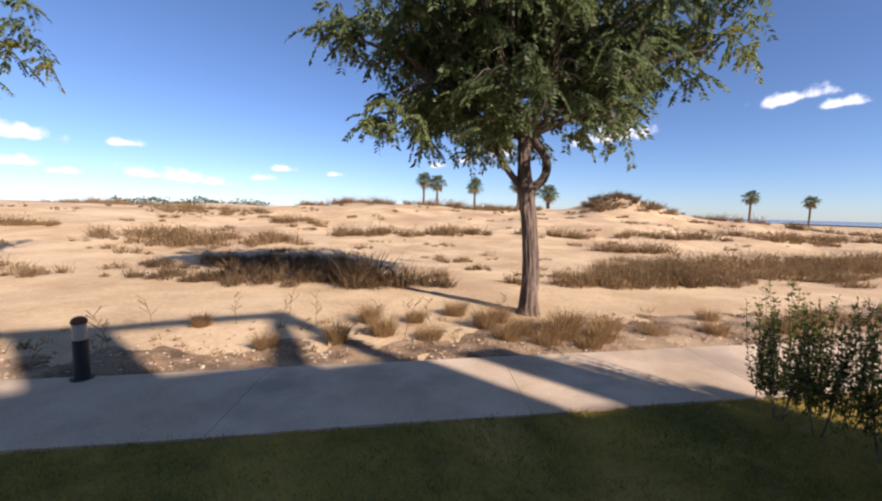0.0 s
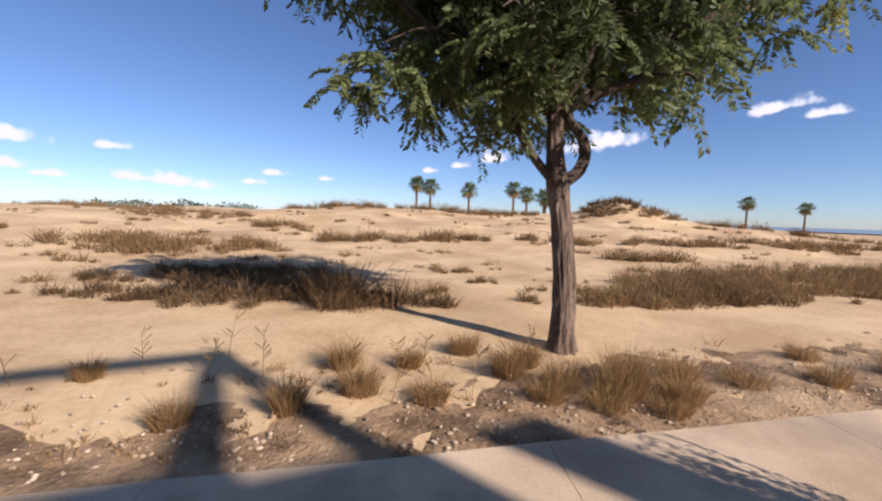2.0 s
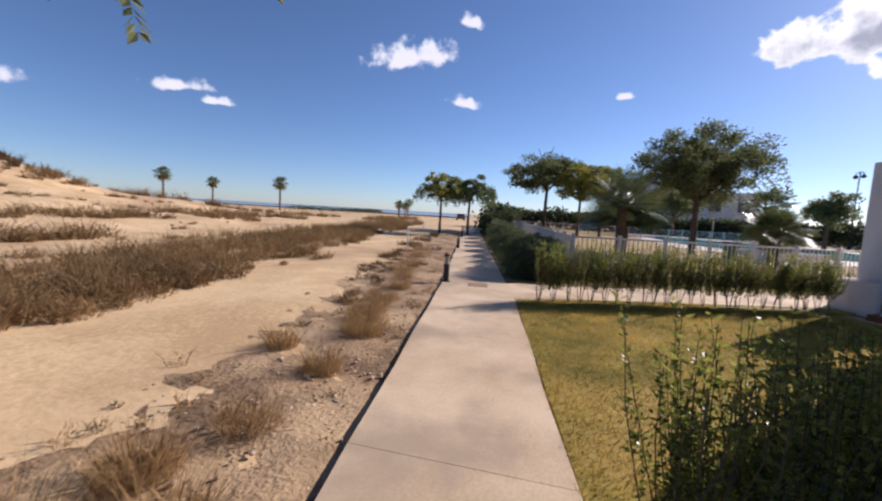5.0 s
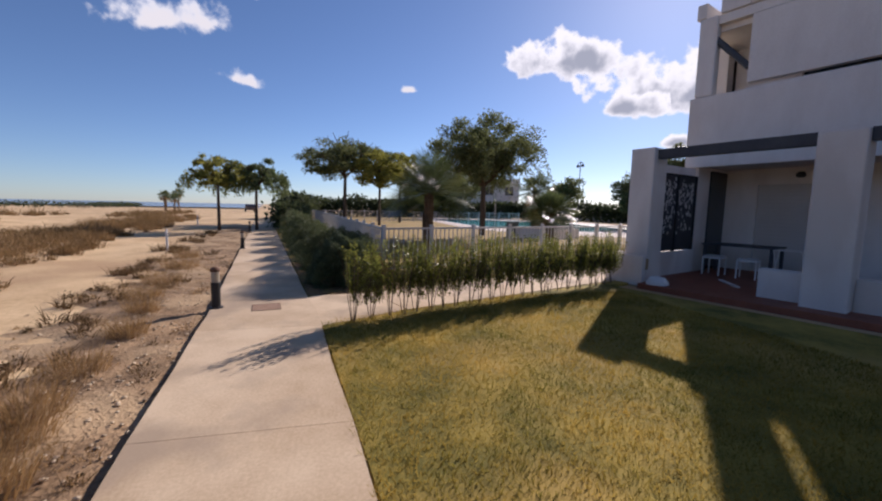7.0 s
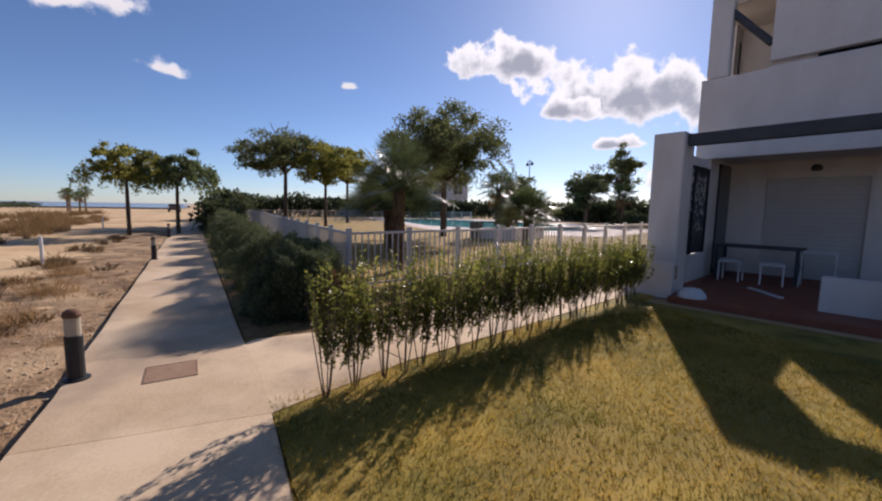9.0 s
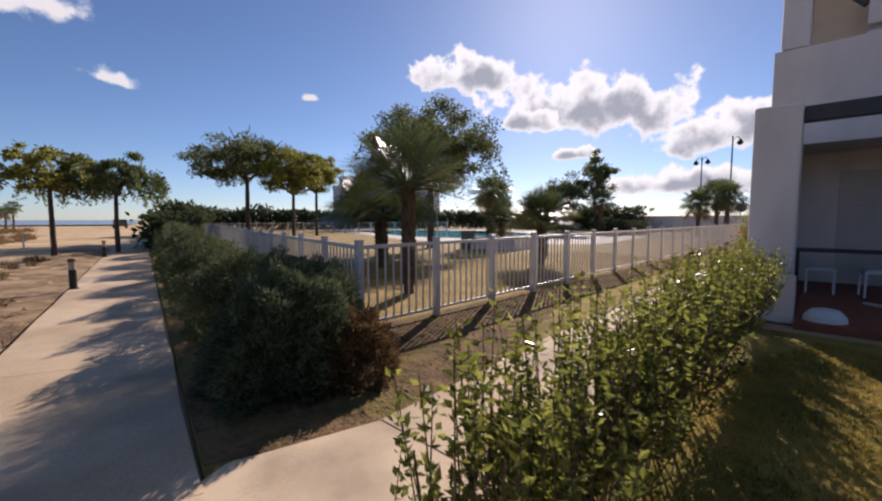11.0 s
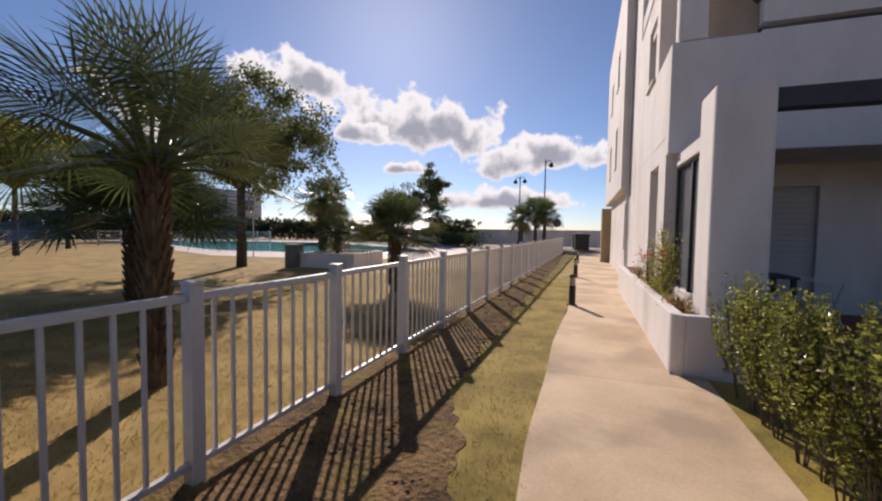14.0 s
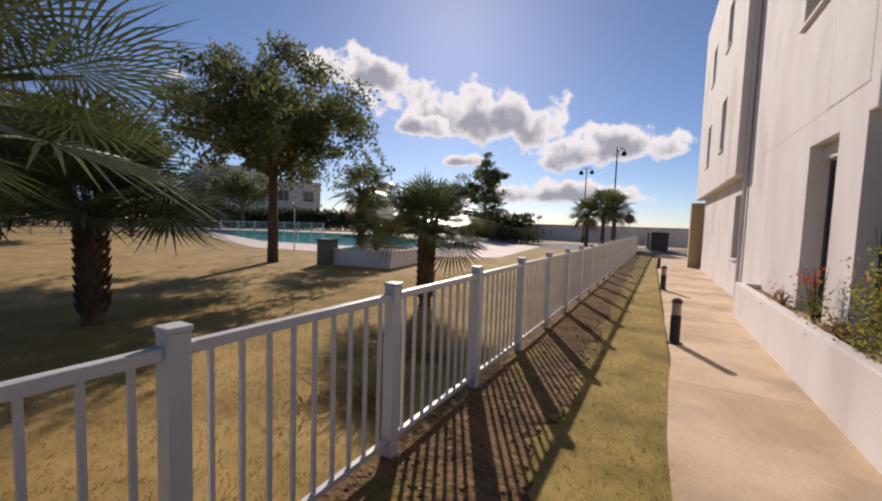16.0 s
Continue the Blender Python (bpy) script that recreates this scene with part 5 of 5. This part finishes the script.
# planter plants
rng = np.random.default_rng(81)
for u0, hh, wide, n, blooms, lab in ((1.65, 0.95, 0.5, 1500, 14, "tall straggling shrub with few red blossoms in the planter"), (3.2, 0.55, 0.2, 220, 34, "red-flowered low shrub in the planter"), (0.75, 0.16, 0.3, 260, 0, "low dry plant in the planter"), (2.5, 0.22, 0.35, 260, 0, "low yellowing plant in the planter"), (4.4, 0.22, 0.3, 160, 6, "low sparse plant in the planter")):
    sh = thing("flowering_shrub" if blooms else "planter_plant", lab, "shrub", "plants in the planter", F2 @ pose(u0, -0.22, 0.52))
    c = rng.normal(size=(n, 3)) * np.array([wide * 0.45, 0.07, hh * 0.26]) + np.array([0, 0.03, hh * 0.42])
    c[:, 2] = np.abs(c[:, 2])
    v, f = leaves(c, rng.normal(size=(n, 3)), 0.045, 0.022, rng)
    raw("foliage", v.tolist(), f.tolist(), YELLOWLEAF if hh > 0.3 else STRAW, sh)
    if blooms:
        c = rng.normal(size=(blooms, 3)) * np.array([0.12, 0.06, 0.05]) + np.array([-0.25 if hh > 0.8 else 0.05, 0.08, hh * 0.95 if hh < 0.8 else 0.62])
        v, f = leaves(c, rng.normal(size=(blooms, 3)), 0.045, 0.04, rng)
        raw("blossom", v.tolist(), f.tolist(), FLOWER, sh, "orange-red blossoms")
    for _ in range(9):
        q = Vector((rng.normal() * wide * 0.5, rng.normal() * 0.07, hh * rng.uniform(0.6, 1.25)))
        part("stem", tube(bmesh.new(), [(0, 0, -0.02), q * 0.5 + Vector((0, 0, 0.05)), q], [0.007, 0.005, 0.002], 5), BARKDARK, sh)

# ---- pool garden ----
pv = tagged(part("pavement_pool", slab(bmesh.new(), [(31.8, -5.5), (25.6, -8.8), (22.9, -13.3), (28, -24), (50, -27), (62, -12), (60, -6.5)], -0.1, 0.0), PAVING), "pale pink paving round the swimming pool", "paving", kind="structure")
tagged(part("water_pool", slab(bmesh.new(), [(37, -7.6), (31, -10.6), (28.5, -14), (31.5, -20), (46, -22), (56, -13), (55, -8)], -0.02, 0.012), WATER), "turquoise swimming pool water", "pool", kind="structure")
tagged(part("kerb_pool", slab(bmesh.new(), [(37.2, -7.2), (30.6, -10.4), (28.0, -14), (31.2, -20.4), (46.2, -22.5), (56.6, -13), (55.4, -7.6)], -0.03, 0.008), CERAMIC), "white pool edge", "pool edge", kind="structure")


def build_raised_planter():
    p = thing("raised_planter", "low white raised planter with palms by the pool", "planter", m=pose(23.35, -7.3, 0, 0, 0, -62))
    bm = bmesh.new()
    for x0, x1, y0, y1 in ((-1.5, 1.5, -1.1, -0.9), (-1.5, 1.5, 0.9, 1.1), (-1.5, -1.3, -0.899, 0.899), (1.3, 1.5, -0.899, 0.899)):
        box(bm, x0, x1, y0, y1, -0.1, 0.52, 0.02)
    part("rim", bm, STUCCO, p)
    part("soil", boxed(-1.29, 1.29, -0.89, 0.89, 0.0, 0.43), RUBBLE, p)
    c = thing("pump_cabinet", "grey-green metal pump cabinet beside the planter", "cabinet", m=pose(23.75, -5.4, 0, 0, 0, -62))
    part("body", boxed(-0.28, 0.28, -0.22, 0.22, -0.05, 0.78, 0.02), CABINET, c)
    part("lid", boxed(-0.31, 0.31, -0.25, 0.25, 0.785, 0.83, 0.012), CABINET, c)
    part("door", boxed(-0.24, 0.24, -0.235, -0.222, 0.06, 0.74, 0.004), CABINET, c)
    s = thing("pool_shower", "thin metal pool shower pole", "shower", m=pose(29.5, -6.6, 0))
    part("pole", tube(bmesh.new(), [(0, 0, -0.1), (0, 0, 2.1), (0.1, 0, 2.25), (0.25, 0, 2.2)], [0.025] * 4, 8), WHITEMETAL, s)
    part("head", lathe(bmesh.new(), ((0.02, 2.19), (0.07, 2.16), (0.07, 2.14)), 12, (0.27, 0)), WHITEMETAL, s)


build_raised_planter()


def build_villa(x, y, turn, label, w=18, d=10, mat=STUCCO, z=0.0, storeys=2):
    v = thing("villa", label, "house", m=pose(x, y, z, 0, 0, turn))
    h = storeys * 3.1
    part("wall", boxed(-w / 2, w / 2, 0, d, -0.5, h, 0.03), mat, v)
    part("parapet", boxed(-w / 2 - 0.1, w / 2 + 0.1, -0.1, d + 0.1, h + 0.002, h + 0.75, 0.03), mat, v)
    part("upper_block", boxed(-w / 2 + 1, 1, 0.6, d, h + 0.76, h + 2.4, 0.03), mat, v)
    n = int(w / 3.4)
    for s in range(storeys):
        for k in range(n):
            cx = -w / 2 + w * (k + 0.5) / n
            z0 = 0.9 + s * 3.1 if s else 0.2
            win = part("window", boxed(cx - 0.75, cx + 0.75, -0.06, 0.02, z0, z0 + (1.5 if s else 2.1)), GLASS, v, "dark window")
            part("frame", boxed(cx - 0.04, cx + 0.04, -0.10, -0.062, z0, z0 + (1.5 if s else 2.1)), WHITEMETAL, win)
            part("sill", boxed(cx - 0.85, cx + 0.85, -0.2, -0.062, z0 - 0.1, z0 - 0.002), mat, win)
    return v


build_villa(73, -18.6, 255, "white two-storey villa beyond the pool garden")
build_villa(-176, 146, 49, "pale ochre apartment block behind the dunes", 22, 12, OCHRE, 0.2, 3)

# ---- street ----


def build_street_lamp(x, y, h, heads):
    s = thing("street_lamp", "dark street lamp with hanging lantern heads", "street lamp", "street lamps", pose(x, y, -0.05))
    part("base", lathe(bmesh.new(), ((0.16, 0), (0.16, 0.5), (0.1, 0.62), (0.08, 0.7))), BLACKMETAL, s)
    part("pole", tube(bmesh.new(), [(0, 0, 0.6), (0, 0, h * 0.5), (0, 0, h)], [0.075, 0.06, 0.05], 10), BLACKMETAL, s)
    for k in range(heads):
        sx = 1 if k else -1
        arm = part("arm", tube(bmesh.new(), curve([(0, 0, h - 0.35), (sx * 0.3, 0, h - 0.1), (sx * 0.55, 0, h - 0.3)], 5), [0.03] * 11, 7), BLACKMETAL, s)
        part("lantern", lathe(bmesh.new(), ((0.03, h - 0.3), (0.1, h - 0.38), (0.24, h - 0.62), (0.22, h - 0.66), (0.1, h - 0.78)), 14, (sx * 0.55, 0)), BLACKMETAL, arm, "dark bell-shaped lantern")


build_street_lamp(26.5, -31.9, 8.1, 1)
build_street_lamp(31.3, -36.0, 7.4, 2)
build_street_lamp(52.0, -27.5, 8.2, 2)


def build_dumpster(x, y):
    d = thing("waste_container", "dark green wheeled waste container on the street", "container", m=pose(x, y, 0, 0, 0, -65))
    part("body", boxed(-0.85, 0.85, -0.5, 0.5, 0.15, 1.15, 0.05), BLACKMETAL, d)
    part("lid", boxed(-0.9, 0.9, -0.55, 0.55, 1.155, 1.32, 0.06), BLACKMETAL, d)
    for sx in (-0.65, 0.65):
        for sy in (-0.38, 0.38):
            w = part("wheel", lathe(bmesh.new(), ((0.09, -0.03), (0.1, 0), (0.09, 0.03)), 12), BLACKMETAL, d)
            w.matrix_basis = pose(sx, sy, 0.1, 90, 0, 0)


build_dumpster(21.6, -28.2)
build_dumpster(22.9, -31.0)


def build_boundary_wall():
    w = thing("boundary_wall", "low pale wall along the far street", "wall", m=pose(30, -40, 0, 0, 0, 12))
    part("wall", boxed(-16, 40, -0.15, 0.15, -0.3, 1.6, 0.02), STUCCO, w)
    part("coping", boxed(-16.05, 40.05, -0.2, 0.2, 1.602, 1.68, 0.01), CONCRETE, w)
    s = thing("road_sign", "round dark-faced road sign seen from behind", "road sign", m=pose(22.9, -26.5, 0, 0, 0, 30))
    part("pole", tube(bmesh.new(), [(0, 0, -0.1), (0, 0, 2.3)], [0.03, 0.03], 8), WHITEMETAL, s)
    disc = part("disc", lathe(bmesh.new(), ((0.3, -0.01), (0.3, 0.01)), 20), FRAME, s)
    disc.matrix_basis = pose(0, 0.03, 2.1, 90, 0, 0)


build_boundary_wall()


def build_car(x, y, turn):
    c = thing("parked_car", "small dark hatchback parked beyond the path", "car", m=pose(x, y, ground_height(x, y), 0, 0, turn))
    bm = bmesh.new()
    prof = [(-2.0, 0.35), (-2.0, 0.85), (-1.75, 0.95), (-1.3, 1.42), (0.35, 1.45), (1.05, 0.98), (1.95, 0.8), (2.05, 0.4)]
    a = [bm.verts.new((px, -0.82, pz)) for px, pz in prof]
    b = [bm.verts.new((px, 0.82, pz)) for px, pz in prof]
    bm.faces.new(a)
    bm.faces.new(b[::-1])
    for k in range(len(prof)):
        j = (k + 1) % len(prof)
        bm.faces.new((a[k], b[k], b[j], a[j]))
    bmesh.ops.bevel(bm, geom=list(bm.edges), offset=0.06, segments=2, affect="EDGES")
    bmesh.ops.recalc_face_normals(bm, faces=list(bm.faces))
    part("body", bm, CARPAINT, c)
    part("side_window", boxed(-1.2, 0.3, -0.835, -0.822, 1.0, 1.34), GLASS, c)
    part("side_window", boxed(-1.2, 0.3, 0.822, 0.835, 1.0, 1.34), GLASS, c)
    for px in (-1.3, 1.3):
        for py in (-0.78, 0.78):
            w = part("wheel", lathe(bmesh.new(), ((0.28, -0.1), (0.32, -0.08), (0.32, 0.08), (0.28, 0.1)), 18), BLACKMETAL, c)
            w.matrix_basis = pose(px, py, 0.32, 90, 0, 0)


build_car(88.5, 21.3, 15)

# ---- small things ----
grate = thing("drain_cover", "rusty rectangular drain cover set in concrete", "drain cover", m=pose(9.22, 4.96, 0, 0, 0, 10))
bm = bmesh.new()
for x0, x1, y0, y1 in ((-0.19, 0.19, -0.198, -0.19), (-0.19, 0.19, 0.19, 0.198), (-0.198, -0.19, -0.198, 0.198), (0.19, 0.198, -0.198, 0.198)):
    box(bm, x0, x1, y0, y1, -0.01, 0.006)
part("frame", bm, IRON, grate)
part("lid", boxed(-0.186, 0.186, -0.186, 0.186, -0.01, 0.004), IRON, grate)

stake = thing("marker_post", "white marker post in the sand", "post", m=pose(17.3, 9.25, ground_height(17.3, 9.25)))
part("post", lathe(bmesh.new(), ((0.035, -0.1), (0.035, 0.66), (0.028, 0.7)), 10), CERAMIC, stake)
copy_thing(stake, pose(33.5, 13.4, ground_height(33.5, 13.4)))


def build_terrace_set():
    t = thing("garden_table", "dark grey garden table on the terrace", "table", m=F2 @ pose(3.35, -1.5, 0.045))
    part("tabletop", boxed(-0.4, 0.4, -0.75, 0.75, 0.70, 0.735, 0.008), BEAM, t)
    for sx in (-0.34, 0.34):
        for sy in (-0.69, 0.69):
            part("leg", boxed(sx - 0.03, sx + 0.03, sy - 0.03, sy + 0.03, 0, 0.698), BEAM, t)
    ch = thing("stool", "white metal stool with pale seat on the terrace", "stool", "terrace stools", F2 @ pose(2.75, -1.15, 0.045))
    part("seat_frame", boxed(-0.2, 0.2, -0.2, 0.2, 0.40, 0.43, 0.006), CERAMIC, ch)
    part("cushion", boxed(-0.18, 0.18, -0.18, 0.18, 0.432, 0.47, 0.015), SHUTTER, ch, "pale grey cushion")
    for sx in (-0.18, 0.18):
        for sy in (-0.18, 0.18):
            part("leg", boxed(sx - 0.014, sx + 0.014, sy - 0.014, sy + 0.014, 0, 0.398), CERAMIC, ch)
    copy_thing(ch, F2 @ pose(2.75, -1.85, 0.045, 0, 0, 8))
    rack = thing("drying_rack", "folding white drying rack on the terrace", "drying rack", m=F2 @ pose(3.1, -2.75, 0.045))
    for a, b in (((-0.2, 0, 0), (0.2, 0, 0.7)), ((0.2, 0, 0), (-0.2, 0, 0.7)), ((-0.2, 0.5, 0), (0.2, 0.5, 0.7)), ((0.2, 0.5, 0), (-0.2, 0.5, 0.7))):
        part("leg", tube(bmesh.new(), [a, b], [0.012, 0.012], 6), CERAMIC, rack)
    for xx in (-0.2, 0.2):
        part("bar", tube(bmesh.new(), [(xx, 0, 0.7), (xx, 0.5, 0.7)], [0.01, 0.01], 6), CERAMIC, rack)
    b = thing("plank", "white plank lying on the terrace floor", "plank", m=F2 @ pose(1.5, -1.95, 0.046, 0, 0, 40))
    part("board", boxed(-0.45, 0.45, -0.04, 0.04, 0, 0.03, 0.004), CERAMIC, b)
    pot = thing("bowl", "pale upturned plastic bowl by the pillar", "bowl", m=F2 @ pose(0.05, -1.2, 0.045))
    part("shell", lathe(bmesh.new(), ((0.22, 0), (0.21, 0.06), (0.14, 0.14), (0.05, 0.16)), 18), CERAMIC, pot)


build_terrace_set()

# ---- clouds, far backdrop ----


def cloud_material(name, rim, core, edge, glow, size):
    m = bpy.data.materials.new(name)
    m.use_nodes = True
    n, l = m.node_tree.nodes, m.node_tree.links
    n.remove(n["Principled BSDF"])
    tc, info = n.new("ShaderNodeTexCoord"), n.new("ShaderNodeObjectInfo")
    sep = n.new("ShaderNodeSeparateXYZ")
    l.new(tc.outputs["Generated"], sep.inputs[0])

    def calc(op, a, b=None, c=None):
        q = n.new("ShaderNodeMath")
        q.operation = op
        for k, val in enumerate((a, b, c)):
            if val is None:
                continue
            if isinstance(val, (int, float)):
                q.inputs[k].default_value = val
            else:
                l.new(val, q.inputs[k])
        return q.outputs[0]
    x = calc("MULTIPLY_ADD", sep.outputs["X"], 2.0, -1.0)
    y = calc("MULTIPLY_ADD", sep.outputs["Y"], 2.0, -1.0)
    low = calc("MULTIPLY", calc("LESS_THAN", y, -0.1), 0.9)
    yy = calc("MULTIPLY", calc("ADD", y, 0.1), calc("ADD", low, 1.0))
    r = calc("SQRT", calc("ADD", calc("MULTIPLY", x, x), calc("MULTIPLY", yy, yy)))
    noise_tex = n.new("ShaderNodeTexNoise")
    noise_tex.noise_dimensions = "4D"
    noise_tex.inputs["Scale"].default_value, noise_tex.inputs["Detail"].default_value = size, 7
    noise_tex.inputs["Roughness"].default_value = 0.54
    l.new(tc.outputs["Object"], noise_tex.inputs["Vector"])
    l.new(calc("MULTIPLY", info.outputs["Random"], 60.0), noise_tex.inputs["W"])
    dens = calc("ADD", calc("MULTIPLY_ADD", noise_tex.outputs["Fac"], 2.2, -1.1), calc("MULTIPLY_ADD", r, -1.25, 0.85))
    mr = n.new("ShaderNodeMapRange")
    mr.interpolation_type = "SMOOTHSTEP"
    mr.inputs["From Min"].default_value, mr.inputs["From Max"].default_value = 0.0, edge
    l.new(dens, mr.inputs["Value"])
    core_f = n.new("ShaderNodeMapRange")
    core_f.interpolation_type = "SMOOTHSTEP"
    core_f.inputs["From Min"].default_value, core_f.inputs["From Max"].default_value = 0.15, 0.75
    l.new(calc("ADD", dens, calc("MULTIPLY", y, -0.35)), core_f.inputs["Value"])
    mix = n.new("ShaderNodeMix")
    mix.data_type = "RGBA"
    mix.inputs["A"].default_value, mix.inputs["B"].default_value = (*rim, 1), (*core, 1)
    l.new(core_f.outputs[0], mix.inputs["Factor"])
    em, tr, ms = n.new("ShaderNodeEmission"), n.new("ShaderNodeBsdfTransparent"), n.new("ShaderNodeMixShader")
    em.inputs["Strength"].default_value = glow
    l.new(mix.outputs["Result"], em.inputs["Color"])
    l.new(mr.outputs[0], ms.inputs[0])
    l.new(tr.outputs[0], ms.inputs[1])
    l.new(em.outputs[0], ms.inputs[2])
    l.new(ms.outputs[0], n["Material Output"].inputs["Surface"])
    return m


BACKLIT = cloud_material("cloud_backlit", (1.0, 0.98, 0.96), (0.40, 0.42, 0.47), 0.22, 0.60, 0.013)
FRONTLIT = cloud_material("cloud_frontlit", (0.92, 0.95, 1.0), (1.0, 0.96, 0.93), 0.55, 0.50, 0.024)


def build_cloud(az, el, wide, high, mat, tilt=0):
    dist = 1200
    a, e = radians(az), radians(el)
    p = Vector((math.cos(a) * math.cos(e), math.sin(a) * math.cos(e), math.sin(e))) * dist + Vector((5, 2, 1.5))
    hw, hh = dist * math.tan(radians(wide) / 2) * 1.4, dist * math.tan(radians(high) / 2) * 1.5
    ob = raw("cloud", [(-hw, -hh, 0), (hw, -hh, 0), (hw, hh, 0), (-hw, hh, 0)], [(0, 1, 2, 3)], mat)
    ob.matrix_basis = look(p, (5, 2, 1.5)) @ pose(0, 0, 0, 0, 0, tilt)
    # the plane's own z looks away from the viewer, so it is turned round
    ob.matrix_basis = ob.matrix_basis @ pose(0, 0, 0, 0, 180, 0)
    tagged(ob, "white cumulus cloud in a blue sky", "cloud", kind="structure")


for az, el, wide, high, tilt in ((-30.5, 19.0, 18, 7, 8), (-47, 14.4, 28, 10.5, 8), (-63.2, 10.2, 22, 7, -4), (-57, 4.4, 26, 4.5, 0), (-44, 8.6, 8, 2.4, 0), (-38, 13.2, 10, 5, 10)):
    build_cloud(az, el, wide, high, BACKLIT, tilt)
for az, el, wide, high, tilt in ((19.5, 20.2, 14, 5.0, -8), (12.3, 15.0, 6, 2.2, 12), (12.1, 24.5, 4.5, 2.2, 15), (-9.2, 15.7, 2.8, 1.4, 0), (47.4, 12.8, 7.5, 2.0, -6), (43.8, 11.7, 5, 1.6, 0), (65.5, 10.2, 12, 3.6, -6), (79.8, 8.3, 6, 2.8, 0), (121, 3.3, 14, 2.2, 4), (125.4, 6.6, 4.5, 1.4, 0), (134.4, 3.8, 6, 1.6, 0), (108.7, 5.0, 4, 1.3, 0),
                                 (111.4, 3.7, 4, 1.2, 0), (134.2, 6.5, 8, 2.4, 0), (102.2, 4.6, 3, 1.0, 0), (131, 3.1, 5, 1.0, 0), (88, 6.4, 3, 1.4, 0), (84, 7.2, 3.5, 1.4, 0)):
    build_cloud(az, el, wide, high, FRONTLIT, tilt)
